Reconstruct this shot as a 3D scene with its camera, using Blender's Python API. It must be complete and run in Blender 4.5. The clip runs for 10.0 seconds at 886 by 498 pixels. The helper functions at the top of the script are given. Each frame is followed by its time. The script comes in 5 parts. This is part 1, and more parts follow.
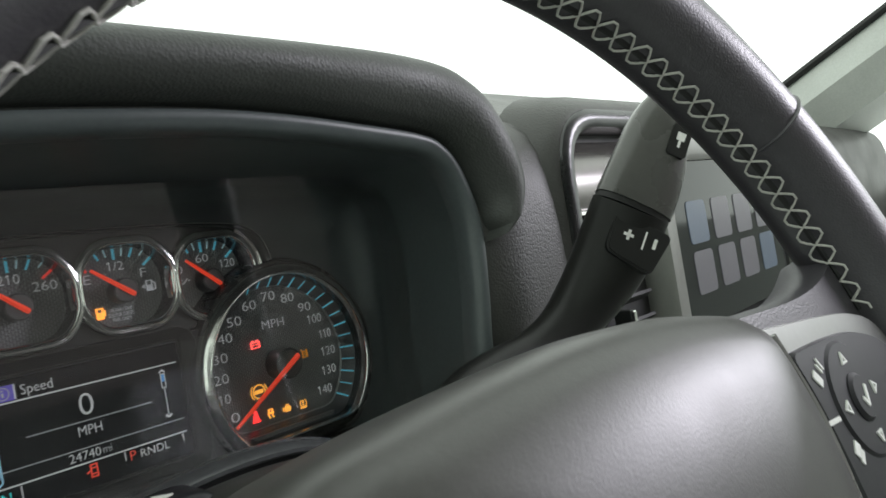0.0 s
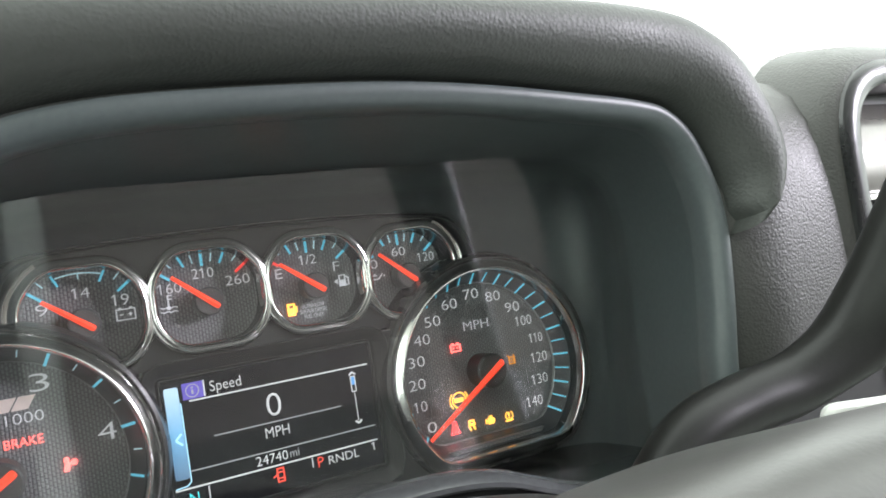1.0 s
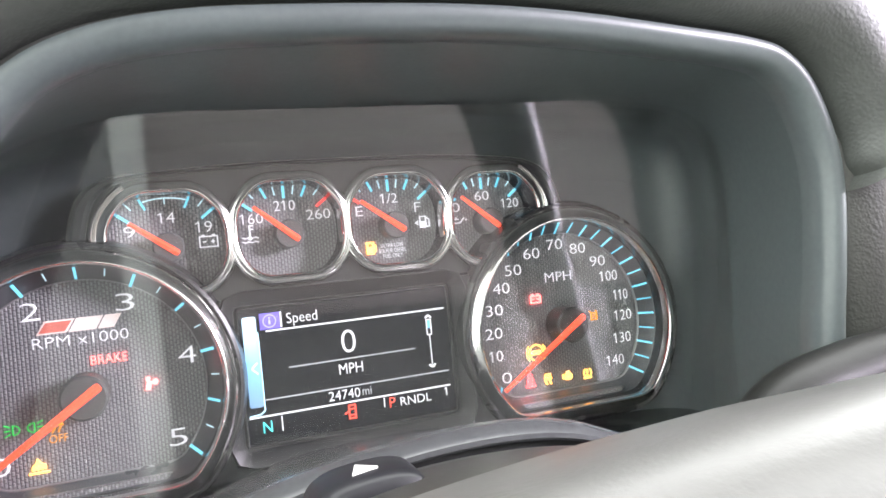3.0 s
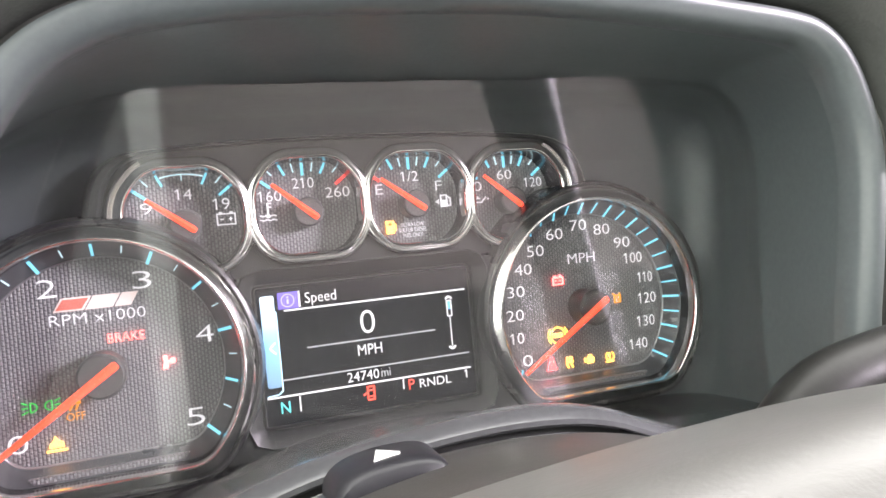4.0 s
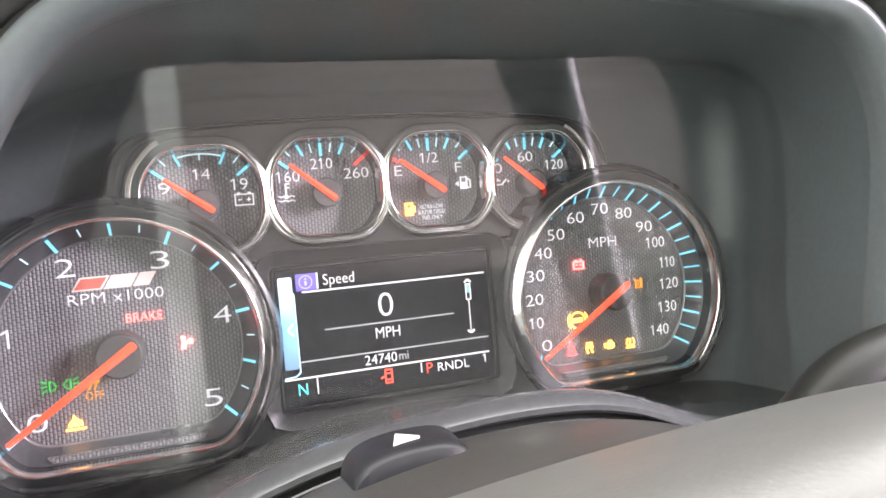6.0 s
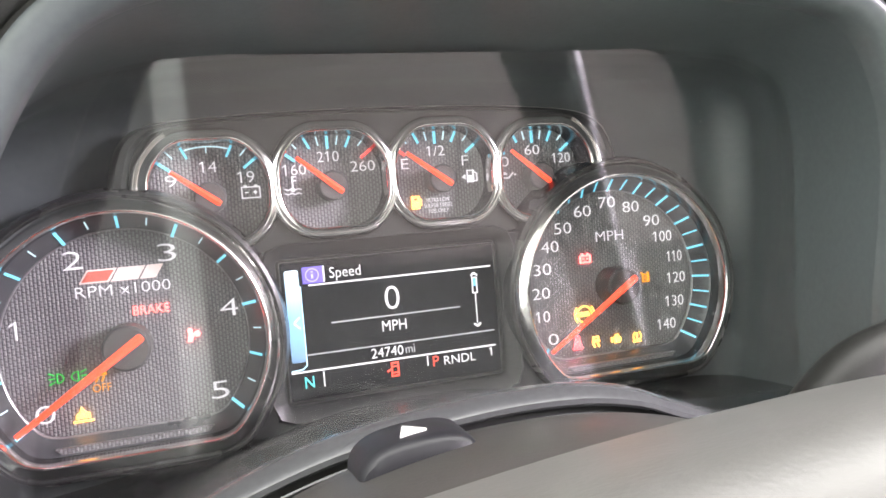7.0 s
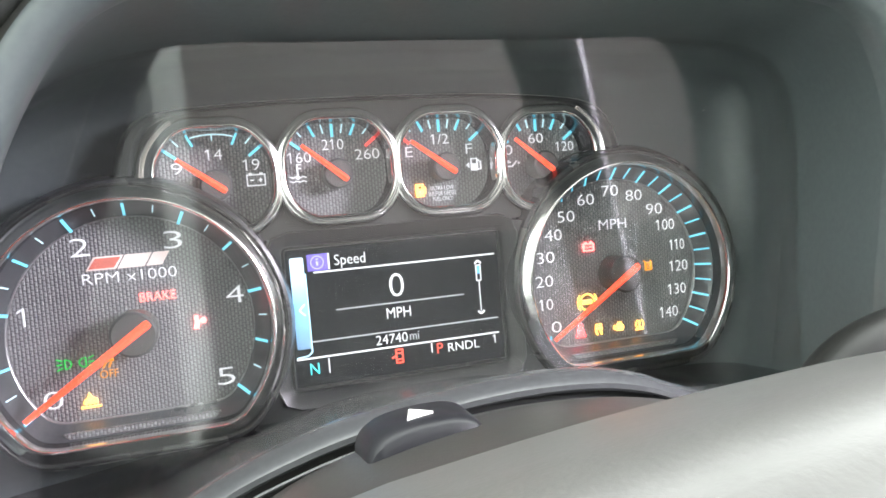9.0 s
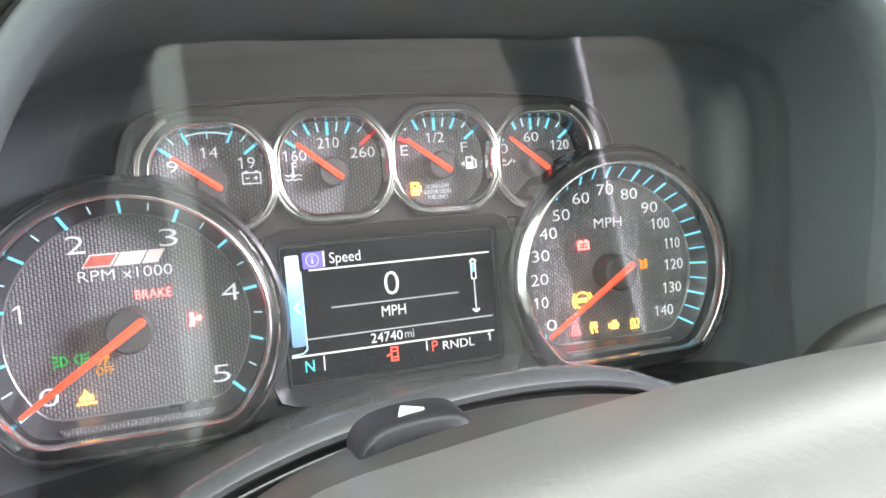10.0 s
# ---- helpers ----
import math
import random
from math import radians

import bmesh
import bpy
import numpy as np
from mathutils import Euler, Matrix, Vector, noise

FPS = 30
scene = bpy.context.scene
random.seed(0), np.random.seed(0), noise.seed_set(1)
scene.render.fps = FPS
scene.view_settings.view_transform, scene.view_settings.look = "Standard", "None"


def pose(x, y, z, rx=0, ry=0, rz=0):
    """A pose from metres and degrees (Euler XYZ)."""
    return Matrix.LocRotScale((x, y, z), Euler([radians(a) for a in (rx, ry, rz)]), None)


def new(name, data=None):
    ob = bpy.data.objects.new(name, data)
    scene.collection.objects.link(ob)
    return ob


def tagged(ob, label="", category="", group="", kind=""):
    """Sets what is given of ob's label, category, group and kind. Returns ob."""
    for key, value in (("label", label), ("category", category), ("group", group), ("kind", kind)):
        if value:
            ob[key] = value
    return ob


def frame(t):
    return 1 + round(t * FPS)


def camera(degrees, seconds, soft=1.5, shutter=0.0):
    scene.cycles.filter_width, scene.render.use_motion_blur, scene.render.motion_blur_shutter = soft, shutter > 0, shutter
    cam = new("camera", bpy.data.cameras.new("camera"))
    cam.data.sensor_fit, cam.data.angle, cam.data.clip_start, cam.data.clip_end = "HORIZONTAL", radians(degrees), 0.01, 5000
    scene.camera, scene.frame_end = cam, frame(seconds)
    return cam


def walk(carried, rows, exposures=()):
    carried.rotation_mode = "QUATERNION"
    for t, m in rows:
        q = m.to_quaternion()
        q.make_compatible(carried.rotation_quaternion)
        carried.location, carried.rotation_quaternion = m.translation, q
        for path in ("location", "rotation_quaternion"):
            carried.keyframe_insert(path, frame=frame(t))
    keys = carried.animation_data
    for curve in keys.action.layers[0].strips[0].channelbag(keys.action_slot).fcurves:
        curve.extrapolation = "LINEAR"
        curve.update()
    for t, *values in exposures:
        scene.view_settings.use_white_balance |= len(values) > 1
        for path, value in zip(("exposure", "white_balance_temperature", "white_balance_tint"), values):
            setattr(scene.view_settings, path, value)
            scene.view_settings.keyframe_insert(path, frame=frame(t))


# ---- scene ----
# Units: metres. x runs right along the dash, y into the dash, z up along the dial faces.
cam = camera(63.0, 10.0, soft=1.6, shutter=0.12)
PATH = [
    (0, pose(-0.1303, -0.3532, 0.0495, 89.96, 9.85, -47.35)),
    (0.2, pose(-0.0880, -0.3325, 0.0514, 90.66, 9.65, -45.75)),
    (0.4, pose(-0.0723, -0.3149, 0.0533, 90.87, 9.51, -41.64)),
    (0.5, pose(-0.0680, -0.3146, 0.0508, 91.44, 9.51, -38.58)),
    (0.6, pose(-0.0748, -0.3140, 0.0541, 91.24, 9.36, -37.52)),
    (0.8, pose(-0.0803, -0.3158, 0.0554, 92.04, 8.80, -32.15)),
    (1, pose(-0.0773, -0.3212, 0.0502, 92.29, 9.03, -27.32)),
    (1.5, pose(-0.0734, -0.3216, 0.0445, 91.73, 7.74, -22.62)),
    (2, pose(-0.0744, -0.3155, 0.0425, 91.25, 5.87, -20.90)),
    (2.5, pose(-0.0736, -0.3132, 0.0410, 90.88, 5.95, -21.01)),
    (4, pose(-0.0737, -0.3025, 0.0415, 88.81, 5.35, -19.64)),
    (4.5, pose(-0.0717, -0.3009, 0.0413, 88.38, 5.14, -19.02)),
    (5, pose(-0.0748, -0.2982, 0.0411, 88.14, 5.03, -19.09)),
    (6.5, pose(-0.0736, -0.2980, 0.0405, 87.49, 4.83, -18.00)),
    (7, pose(-0.0742, -0.2975, 0.0401, 87.32, 4.80, -17.93)),
    (7.5, pose(-0.0754, -0.2970, 0.0398, 87.07, 4.80, -17.97)),
    (8, pose(-0.0752, -0.2972, 0.0394, 86.92, 4.73, -17.73)),
    (8.5, pose(-0.0750, -0.2986, 0.0391, 86.73, 4.76, -17.64)),
    (9, pose(-0.0763, -0.2987, 0.0387, 86.65, 4.76, -17.88)),
    (9.5, pose(-0.0753, -0.2992, 0.0384, 86.71, 4.68, -17.69)),
    (10, pose(-0.0744, -0.3003, 0.0380, 86.61, 4.69, -17.84)),
]
walk(cam, PATH, exposures=[(0.0, 0.06, 6500, 2), (0.5, 0.75, 6450, 2), (1.0, 1.47, 6450, 5), (1.5, 1.93, 6400, 6), (2.0, 2.27, 6400, 7), (2.5, 2.53, 6400, 10), (4.0, 2.58, 6750, 16), (7.5, 2.60, 6750, 15), (8.0, 2.58, 6450, 8), (10.0, 2.58, 6450, 8)])

# ---------------------------------------------------------------- light
world = bpy.data.worlds.new("bright_hall")
scene.world = world
world.use_nodes = True
bg = world.node_tree.nodes["Background"]
bg.inputs[0].default_value = (0.96, 1.0, 0.97, 1)
bg.inputs[1].default_value = 1.75


# daylight standing in the open passenger window
window_light = bpy.data.lights.new("passenger_window_daylight", "AREA")
window_light.shape = "RECTANGLE"
window_light.size, window_light.size_y = 0.30, 0.74
window_light.energy = 13.0
window_light.color = (0.93, 0.85, 1.0)
window_lamp = new("passenger_window_daylight", window_light)
window_lamp.location = (1.185, -0.96, 0.40)
window_lamp.rotation_euler = (0, radians(90), 0)


# ---------------------------------------------------------------- materials
def material(name, color, rough=0.5, metal=0.0, grain=0.0, grain_size=0.001, stain=0.12, emit=0.0,
             emit_color=None, coat=0.0, cells=False, spec=0.5):
    """A surface with mottled colour at two scales, uneven gloss and a fine grain relief."""
    m = bpy.data.materials.new(name)
    m.use_nodes = True
    nt = m.node_tree
    p = nt.nodes["Principled BSDF"]
    p.inputs["Roughness"].default_value = rough
    p.inputs["Metallic"].default_value = metal
    p.inputs["Coat Weight"].default_value = coat
    p.inputs["Coat Roughness"].default_value = 0.3
    p.inputs["Specular IOR Level"].default_value = spec
    co = nt.nodes.new("ShaderNodeTexCoord")
    big = nt.nodes.new("ShaderNodeTexNoise")
    big.inputs["Scale"].default_value = 22
    big.inputs["Detail"].default_value = 6
    fine = nt.nodes.new("ShaderNodeTexNoise")
    fine.inputs["Scale"].default_value = 420
    fine.inputs["Detail"].default_value = 3
    nt.links.new(co.outputs["Object"], big.inputs["Vector"])
    nt.links.new(co.outputs["Object"], fine.inputs["Vector"])
    add = nt.nodes.new("ShaderNodeMath")
    add.operation = "ADD"
    nt.links.new(big.outputs[0], add.inputs[0])
    nt.links.new(fine.outputs[0], add.inputs[1])
    ramp = nt.nodes.new("ShaderNodeMapRange")
    ramp.inputs["From Min"].default_value, ramp.inputs["From Max"].default_value = 0.6, 1.4
    ramp.inputs["To Min"].default_value, ramp.inputs["To Max"].default_value = 1 - stain, 1 + stain
    nt.links.new(add.outputs[0], ramp.inputs["Value"])
    mul = nt.nodes.new("ShaderNodeVectorMath")
    mul.operation = "SCALE"
    mul.inputs[0].default_value = color
    nt.links.new(ramp.outputs[0], mul.inputs["Scale"])
    nt.links.new(mul.outputs[0], p.inputs["Base Color"])
    rr = nt.nodes.new("ShaderNodeMapRange")
    rr.inputs["From Min"].default_value, rr.inputs["From Max"].default_value = 0.3, 0.7
    rr.inputs["To Min"].default_value, rr.inputs["To Max"].default_value = rough * 0.88, min(1, rough * 1.12)
    nt.links.new(big.outputs[0], rr.inputs["Value"])
    nt.links.new(rr.outputs[0], p.inputs["Roughness"])
    if grain:
        bump = nt.nodes.new("ShaderNodeBump")
        bump.inputs["Strength"].default_value = grain
        bump.inputs["Distance"].default_value = grain_size * 0.5
        if cells:
            tex = nt.nodes.new("ShaderNodeTexVoronoi")
            tex.feature = "SMOOTH_F1"
            tex.inputs["Smoothness"].default_value = 0.6
            out = tex.outputs["Distance"]
            warp = nt.nodes.new("ShaderNodeVectorMath")
            warp.operation = "MULTIPLY_ADD"
            warp.inputs[1].default_value = (0.0012, 0.0012, 0.0012)
            nt.links.new(fine.outputs[1], warp.inputs[0])
            nt.links.new(co.outputs["Object"], warp.inputs[2])
            nt.links.new(warp.outputs[0], tex.inputs["Vector"])
            bump.invert = True
        else:
            tex = nt.nodes.new("ShaderNodeTexNoise")
            tex.inputs["Detail"].default_value = 4
            out = tex.outputs[0]
            nt.links.new(co.outputs["Object"], tex.inputs["Vector"])
        tex.inputs["Scale"].default_value = 1 / grain_size
        nt.links.new(out, bump.inputs["Height"])
        nt.links.new(bump.outputs[0], p.inputs["Normal"])
    if emit:
        p.inputs["Emission Color"].default_value = (*(emit_color or color), 1)
        p.inputs["Emission Strength"].default_value = emit
    return m


def dial_material(name, dark, light):
    """Grey dial sheet pressed with a staggered pattern of small upright cells."""
    m = material(name, (0.1, 0.1, 0.1), 0.42)
    nt = m.node_tree
    p = nt.nodes["Principled BSDF"]
    co = nt.nodes["Texture Coordinate"]
    sep = nt.nodes.new("ShaderNodeSeparateXYZ")
    com = nt.nodes.new("ShaderNodeCombineXYZ")
    nt.links.new(co.outputs["Object"], sep.inputs[0])
    nt.links.new(sep.outputs[0], com.inputs[1])
    nt.links.new(sep.outputs[2], com.inputs[0])
    brick = nt.nodes.new("ShaderNodeTexBrick")
    brick.inputs["Scale"].default_value = 1.0
    brick.inputs["Brick Width"].default_value = 0.0021
    brick.inputs["Row Height"].default_value = 0.00138
    brick.inputs["Mortar Size"].default_value = 0.00048
    brick.inputs["Mortar Smooth"].default_value = 1.0
    brick.inputs["Color1"].default_value = brick.inputs["Color2"].default_value = (*light, 1)
    brick.inputs["Mortar"].default_value = (*dark, 1)
    nt.links.new(com.outputs[0], brick.inputs["Vector"])
    for l in list(p.inputs["Base Color"].links):
        nt.links.remove(l)
    nt.links.new(brick.outputs["Color"], p.inputs["Base Color"])
    bump = nt.nodes.new("ShaderNodeBump")
    bump.inputs["Strength"].default_value = 0.7
    bump.inputs["Distance"].default_value = 0.0004
    bump.invert = True
    nt.links.new(brick.outputs["Fac"], bump.inputs["Height"])
    nt.links.new(bump.outputs[0], p.inputs["Normal"])
    return m


HOOD = material("hood_vinyl", (0.050, 0.053, 0.049), 0.5, grain=0.22, grain_size=0.0014, cells=True)
SHROUD = material("shroud_plastic", (0.083, 0.099, 0.102), 0.40, grain=0.16, grain_size=0.0007)
MASK = material("mask_plastic", (0.023, 0.025, 0.024), 0.34, grain=0.12, grain_size=0.0005)
LIPM = material("rim_plastic", (0.090, 0.104, 0.107), 0.36, grain=0.02, grain_size=0.0007)
DASH = material("dash_grained_vinyl", (0.046, 0.046, 0.042), 0.48, grain=0.34, grain_size=0.0012, cells=True)
CHROME = material("chrome", (0.82, 0.81, 0.79), 0.14, metal=1.0, stain=0.05)
SILVER = material("satin_silver_paint", (0.27, 0.27, 0.262), 0.3, metal=0.6, stain=0.05, grain=0.05, grain_size=0.0003)
DIAL = dial_material("dial_sheet", (0.160, 0.160, 0.163), (0.268, 0.268, 0.273))
RINGEDGE = material("pale_ring_edge", (0.32, 0.32, 0.33), 0.3, metal=0.5)
COLLAR = material("collar_gloss_black", (0.030, 0.031, 0.031), 0.28, grain=0.08, grain_size=0.0005)
TRAY = material("tray_plastic", (0.017, 0.018, 0.018), 0.40, grain=0.14, grain_size=0.0005)
CHAPTER = material("chapter_ring_black", (0.072, 0.077, 0.084), 0.3, spec=0.6)
INNERWALL = material("black_gloss_wall", (0.030, 0.031, 0.033), 0.16, stain=0.05)
FLOORGLOSS = material("floor_gloss_plastic", (0.022, 0.024, 0.026), 0.2, grain=0.05, grain_size=0.0005)
FLOOREDGE = material("lightened_edge_plastic", (0.082, 0.083, 0.088), 0.24, metal=0.25, grain=0.08, grain_size=0.0005)
HUB = material("hub_black", (0.090, 0.090, 0.089), 0.45, grain=0.1, grain_size=0.0004)
WHITE = material("lit_white_marking", (0.66, 0.66, 0.7), 0.6, emit=0.18)
BADGERED = material("badge_red", (0.62, 0.16, 0.12), 0.35, emit=0.06)
BADGEGREY = material("badge_silver_pink", (0.85, 0.72, 0.68), 0.35, emit=0.07)
DIMLETTER = material("dim_violet_lettering", (0.62, 0.60, 0.67), 0.6, emit=0.17)
AQUA = material("lit_aqua_marking", (0.14, 0.52, 0.70), 0.6, emit=0.27)
PALE = material("lit_pale_marking", (0.5, 0.72, 0.8), 0.6, emit=0.2)
REDMARK = material("lit_red_marking", (0.7, 0.05, 0.04), 0.6, emit=0.5)
NEEDLE = material("lit_needle_red", (0.85, 0.06, 0.03), 0.4, emit=0.40, emit_color=(1.0, 0.07, 0.03))
BRAKELAMP = material("red_warning_lamp", (0.6, 0.06, 0.05), 0.5, emit=1.5, emit_color=(1.0, 0.11, 0.10))
REDLAMP = material("red_telltale", (0.45, 0.02, 0.02), 0.5, emit=1.3, emit_color=(1.0, 0.05, 0.05))
AMBER = material("amber_telltale", (0.8, 0.35, 0.03), 0.5, emit=0.95, emit_color=(1.0, 0.44, 0.08))
DIMAMBER = material("weak_amber_telltale", (0.5, 0.24, 0.04), 0.5, emit=0.22, emit_color=(1.0, 0.36, 0.02))
GREEN = material("green_telltale", (0.03, 0.5, 0.08), 0.5, emit=0.16, emit_color=(0.05, 0.8, 0.15))
PANEL = material("display_black_glass", (0.005, 0.006, 0.009), 0.14, stain=0.02)
INK = material("display_white", (0.55, 0.55, 0.55), 0.5, emit=0.19, emit_color=(0.95, 0.97, 1.0))
INKDIM = material("display_grey", (0.3, 0.3, 0.3), 0.5, emit=0.13, emit_color=(0.9, 0.93, 1.0))
INKBLUE = material("display_blue", (0.1, 0.3, 0.6), 0.5, emit=0.28, emit_color=(0.10, 0.33, 0.72))
INKSKY = material("display_pale_blue", (0.4, 0.7, 0.9), 0.5, emit=0.36, emit_color=(0.45, 0.8, 1.0))
TAB = material("display_tab", (0.2, 0.35, 0.5), 0.5, emit=0.34)
tab_nodes = TAB.node_tree
tab_place = tab_nodes.nodes.new("ShaderNodeSeparateXYZ")
tab_ramp = tab_nodes.nodes.new("ShaderNodeValToRGB")
tab_range = tab_nodes.nodes.new("ShaderNodeMapRange")
tab_range.inputs["From Min"].default_value, tab_range.inputs["From Max"].default_value = -0.015, 0.0228
tab_nodes.links.new(tab_nodes.nodes["Texture Coordinate"].outputs["Object"], tab_place.inputs[0])
tab_nodes.links.new(tab_place.outputs[2], tab_range.inputs["Value"])
tab_nodes.links.new(tab_range.outputs[0], tab_ramp.inputs[0])
tab_ramp.color_ramp.elements[0].color = (0.006, 0.02, 0.05, 1)
tab_ramp.color_ramp.elements[1].color = (0.62, 0.78, 0.90, 1)
tab_mid = tab_ramp.color_ramp.elements.new(0.5)
tab_mid.color = (0.10, 0.36, 0.62, 1)
tab_nodes.links.new(tab_ramp.outputs[0], tab_nodes.nodes["Principled BSDF"].inputs["Emission Color"])
INKPURPLE = material("display_purple", (0.1, 0.08, 0.4), 0.5, emit=0.2, emit_color=(0.16, 0.11, 0.62))
INKCYAN = material("display_cyan", (0.1, 0.7, 0.7), 0.5, emit=0.36, emit_color=(0.05, 0.75, 0.8))
INKRED = material("display_red", (0.7, 0.08, 0.05), 0.5, emit=0.4, emit_color=(0.85, 0.06, 0.03))
STACKSILVER = material("dull_silver_paint", (0.22, 0.22, 0.205), 0.36, metal=0.35, stain=0.06)
VENTSILVER = material("dark_satin_silver", (0.19, 0.18, 0.172), 0.25, metal=0.55, stain=0.06)
LEATHER = material("wheel_leather", (0.046, 0.043, 0.049), 0.37, grain=0.22, grain_size=0.0008, cells=True)
THREAD = material("pale_thread", (0.5, 0.49, 0.46), 0.8, grain=0.3, grain_size=0.0004)
PADM = material("airbag_vinyl", (0.060, 0.058, 0.055), 0.38, grain=0.10, grain_size=0.0008, spec=0.52)
COLUMN = material("column_plastic", (0.034, 0.032, 0.030), 0.36, grain=0.18, grain_size=0.0007)
BUTTONS = material("button_rubber", (0.014, 0.014, 0.017), 0.42, spec=0.35)
STALK = material("stalk_plastic", (0.017, 0.0172, 0.0162), 0.38, grain=0.18, grain_size=0.0007, spec=0.22)
STALKTOP = material("stalk_grip_plastic", (0.066, 0.066, 0.060), 0.28, grain=0.10, grain_size=0.0006)
BEZEL = material("bezel_black", (0.014, 0.015, 0.015), 0.26)
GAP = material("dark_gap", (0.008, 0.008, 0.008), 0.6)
PRINT = material("white_print", (0.75, 0.75, 0.72), 0.6)
LINER = material("pale_headliner_cloth", (0.66, 0.67, 0.63), 0.9, grain=0.4, grain_size=0.0012)
TRIMLIGHT = material("pale_pillar_trim", (0.46, 0.48, 0.45), 0.6, grain=0.3, grain_size=0.0015)
SEATCLOTH = material("grey_brown_cloth", (0.25, 0.23, 0.21), 0.9, grain=0.4, grain_size=0.0015)
SCREENGLASS = material("touchscreen_glass", (0.010, 0.011, 0.012), 0.1, stain=0.02, spec=0.3)
ICON = material("dim_icon_tile", (0.07, 0.066, 0.075), 0.4, emit=0.04, emit_color=(0.85, 0.8, 0.95))
ICONBLUE = material("dim_blue_icon_tile", (0.05, 0.065, 0.095), 0.4, emit=0.045, emit_color=(0.6, 0.78, 1.0))


def pane_material(name, tint, rough=0.0, ior=1.45, haze=0.0):
    """Clear or tinted sheet glass: lets light straight through and mirrors by Fresnel."""
    m = bpy.data.materials.new(name)
    m.use_nodes = True
    nt = m.node_tree
    nt.nodes.remove(nt.nodes["Principled BSDF"])
    out = nt.nodes["Material Output"]
    clear = nt.nodes.new("ShaderNodeBsdfTransparent")
    clear.inputs[0].default_value = (*tint, 1)
    gloss = nt.nodes.new("ShaderNodeBsdfGlossy")
    gloss.inputs["Roughness"].default_value = rough
    facing = nt.nodes.new("ShaderNodeLayerWeight")
    facing.inputs["Blend"].default_value = 0.5
    power = nt.nodes.new("ShaderNodeMath")
    power.operation = "POWER"
    power.inputs[1].default_value = 5.0
    nt.links.new(facing.outputs["Facing"], power.inputs[0])
    f0 = ((ior - 1) / (ior + 1)) ** 2
    fres = nt.nodes.new("ShaderNodeMath")
    fres.operation = "MULTIPLY_ADD"
    fres.inputs[1].default_value = 1 - f0
    fres.inputs[2].default_value = f0
    nt.links.new(power.outputs[0], fres.inputs[0])
    mix = nt.nodes.new("ShaderNodeMixShader")
    nt.links.new(fres.outputs[0], mix.inputs[0])
    nt.links.new(clear.outputs[0], mix.inputs[1])
    nt.links.new(gloss.outputs[0], mix.inputs[2])
    last = mix
    if haze:
        # a thin uneven pale film, painting in the haze that lifts the blacks
        film = nt.nodes.new("ShaderNodeBsdfDiffuse")
        film.inputs[0].default_value = (0.72, 0.70, 0.68, 1)
        cloud = nt.nodes.new("ShaderNodeTexNoise")
        cloud.inputs["Scale"].default_value = 35
        cloud.inputs["Detail"].default_value = 8
        amount = nt.nodes.new("ShaderNodeMapRange")
        amount.inputs["From Min"].default_value, amount.inputs["From Max"].default_value = 0.3, 0.7
        amount.inputs["To Min"].default_value, amount.inputs["To Max"].default_value = haze * 0.7, haze * 1.3
        last = nt.nodes.new("ShaderNodeMixShader")
        nt.links.new(cloud.outputs[0], amount.inputs["Value"])
        nt.links.new(amount.outputs[0], last.inputs[0])
        nt.links.new(mix.outputs[0], last.inputs[1])
        nt.links.new(film.outputs[0], last.inputs[2])
    nt.links.new(last.outputs[0], out.inputs[0])
    return m


LENS = pane_material("clear_cover_lens", (0.985, 0.985, 0.985), 0.03, haze=0.006)
PRIVACY = pane_material("privacy_glass", (0.26, 0.26, 0.255), 0.0)
DARKGLASS = pane_material("veil_pane_glass", (0.34, 0.345, 0.34), 0.0)
FILTERGLASS = pane_material("left_filter_glass", (0.80, 0.82, 0.80), 0.0)
SLITGLASS = pane_material("streak_pane_glass", (0.62, 0.63, 0.62), 0.0)


# ---------------------------------------------------------------- mesh helpers
def part(name, bm, mat, parent=None, label="", smooth=True):
    me = bpy.data.meshes.new(name)
    bm.normal_update()
    bm.to_mesh(me)
    bm.free()
    me.materials.append(mat)
    if smooth:
        me.polygons.foreach_set("use_smooth", [True] * len(me.polygons))
        me.set_sharp_from_angle(angle=radians(38))
    ob = new(name, me)
    if parent is not None:
        ob.parent = parent
        ob.matrix_parent_inverse = parent.matrix_world.inverted()
    if mat in (LENS, PRIVACY, DARKGLASS, SLITGLASS, FILTERGLASS):
        ob.visible_shadow = False
    if label:
        tagged(ob, label)
    return ob


def thing(name, at, label, category, group="", kind=""):
    ob = new(name)
    ob.location = at
    ob.empty_display_size = 0.02
    bpy.context.view_layer.update()
    return tagged(ob, label, category, group, kind)


def rounded(verts, cut, n=6):
    """A closed outline with each corner cut back by that length and rounded."""
    out = []
    k = len(verts)
    for i in range(k):
        v = Vector(verts[i])
        a, b = Vector(verts[i - 1]) - v, Vector(verts[(i + 1) % k]) - v
        c = cut[i] if isinstance(cut, (list, tuple)) else cut
        ca, cb = min(c, a.length * 0.499), min(c, b.length * 0.499)
        p, q = v + a.normalized() * ca, v + b.normalized() * cb
        for j in range(n + 1):
            t = j / n
            out.append(tuple(p * (1 - t) ** 2 + v * 2 * t * (1 - t) + q * t * t))
    return out


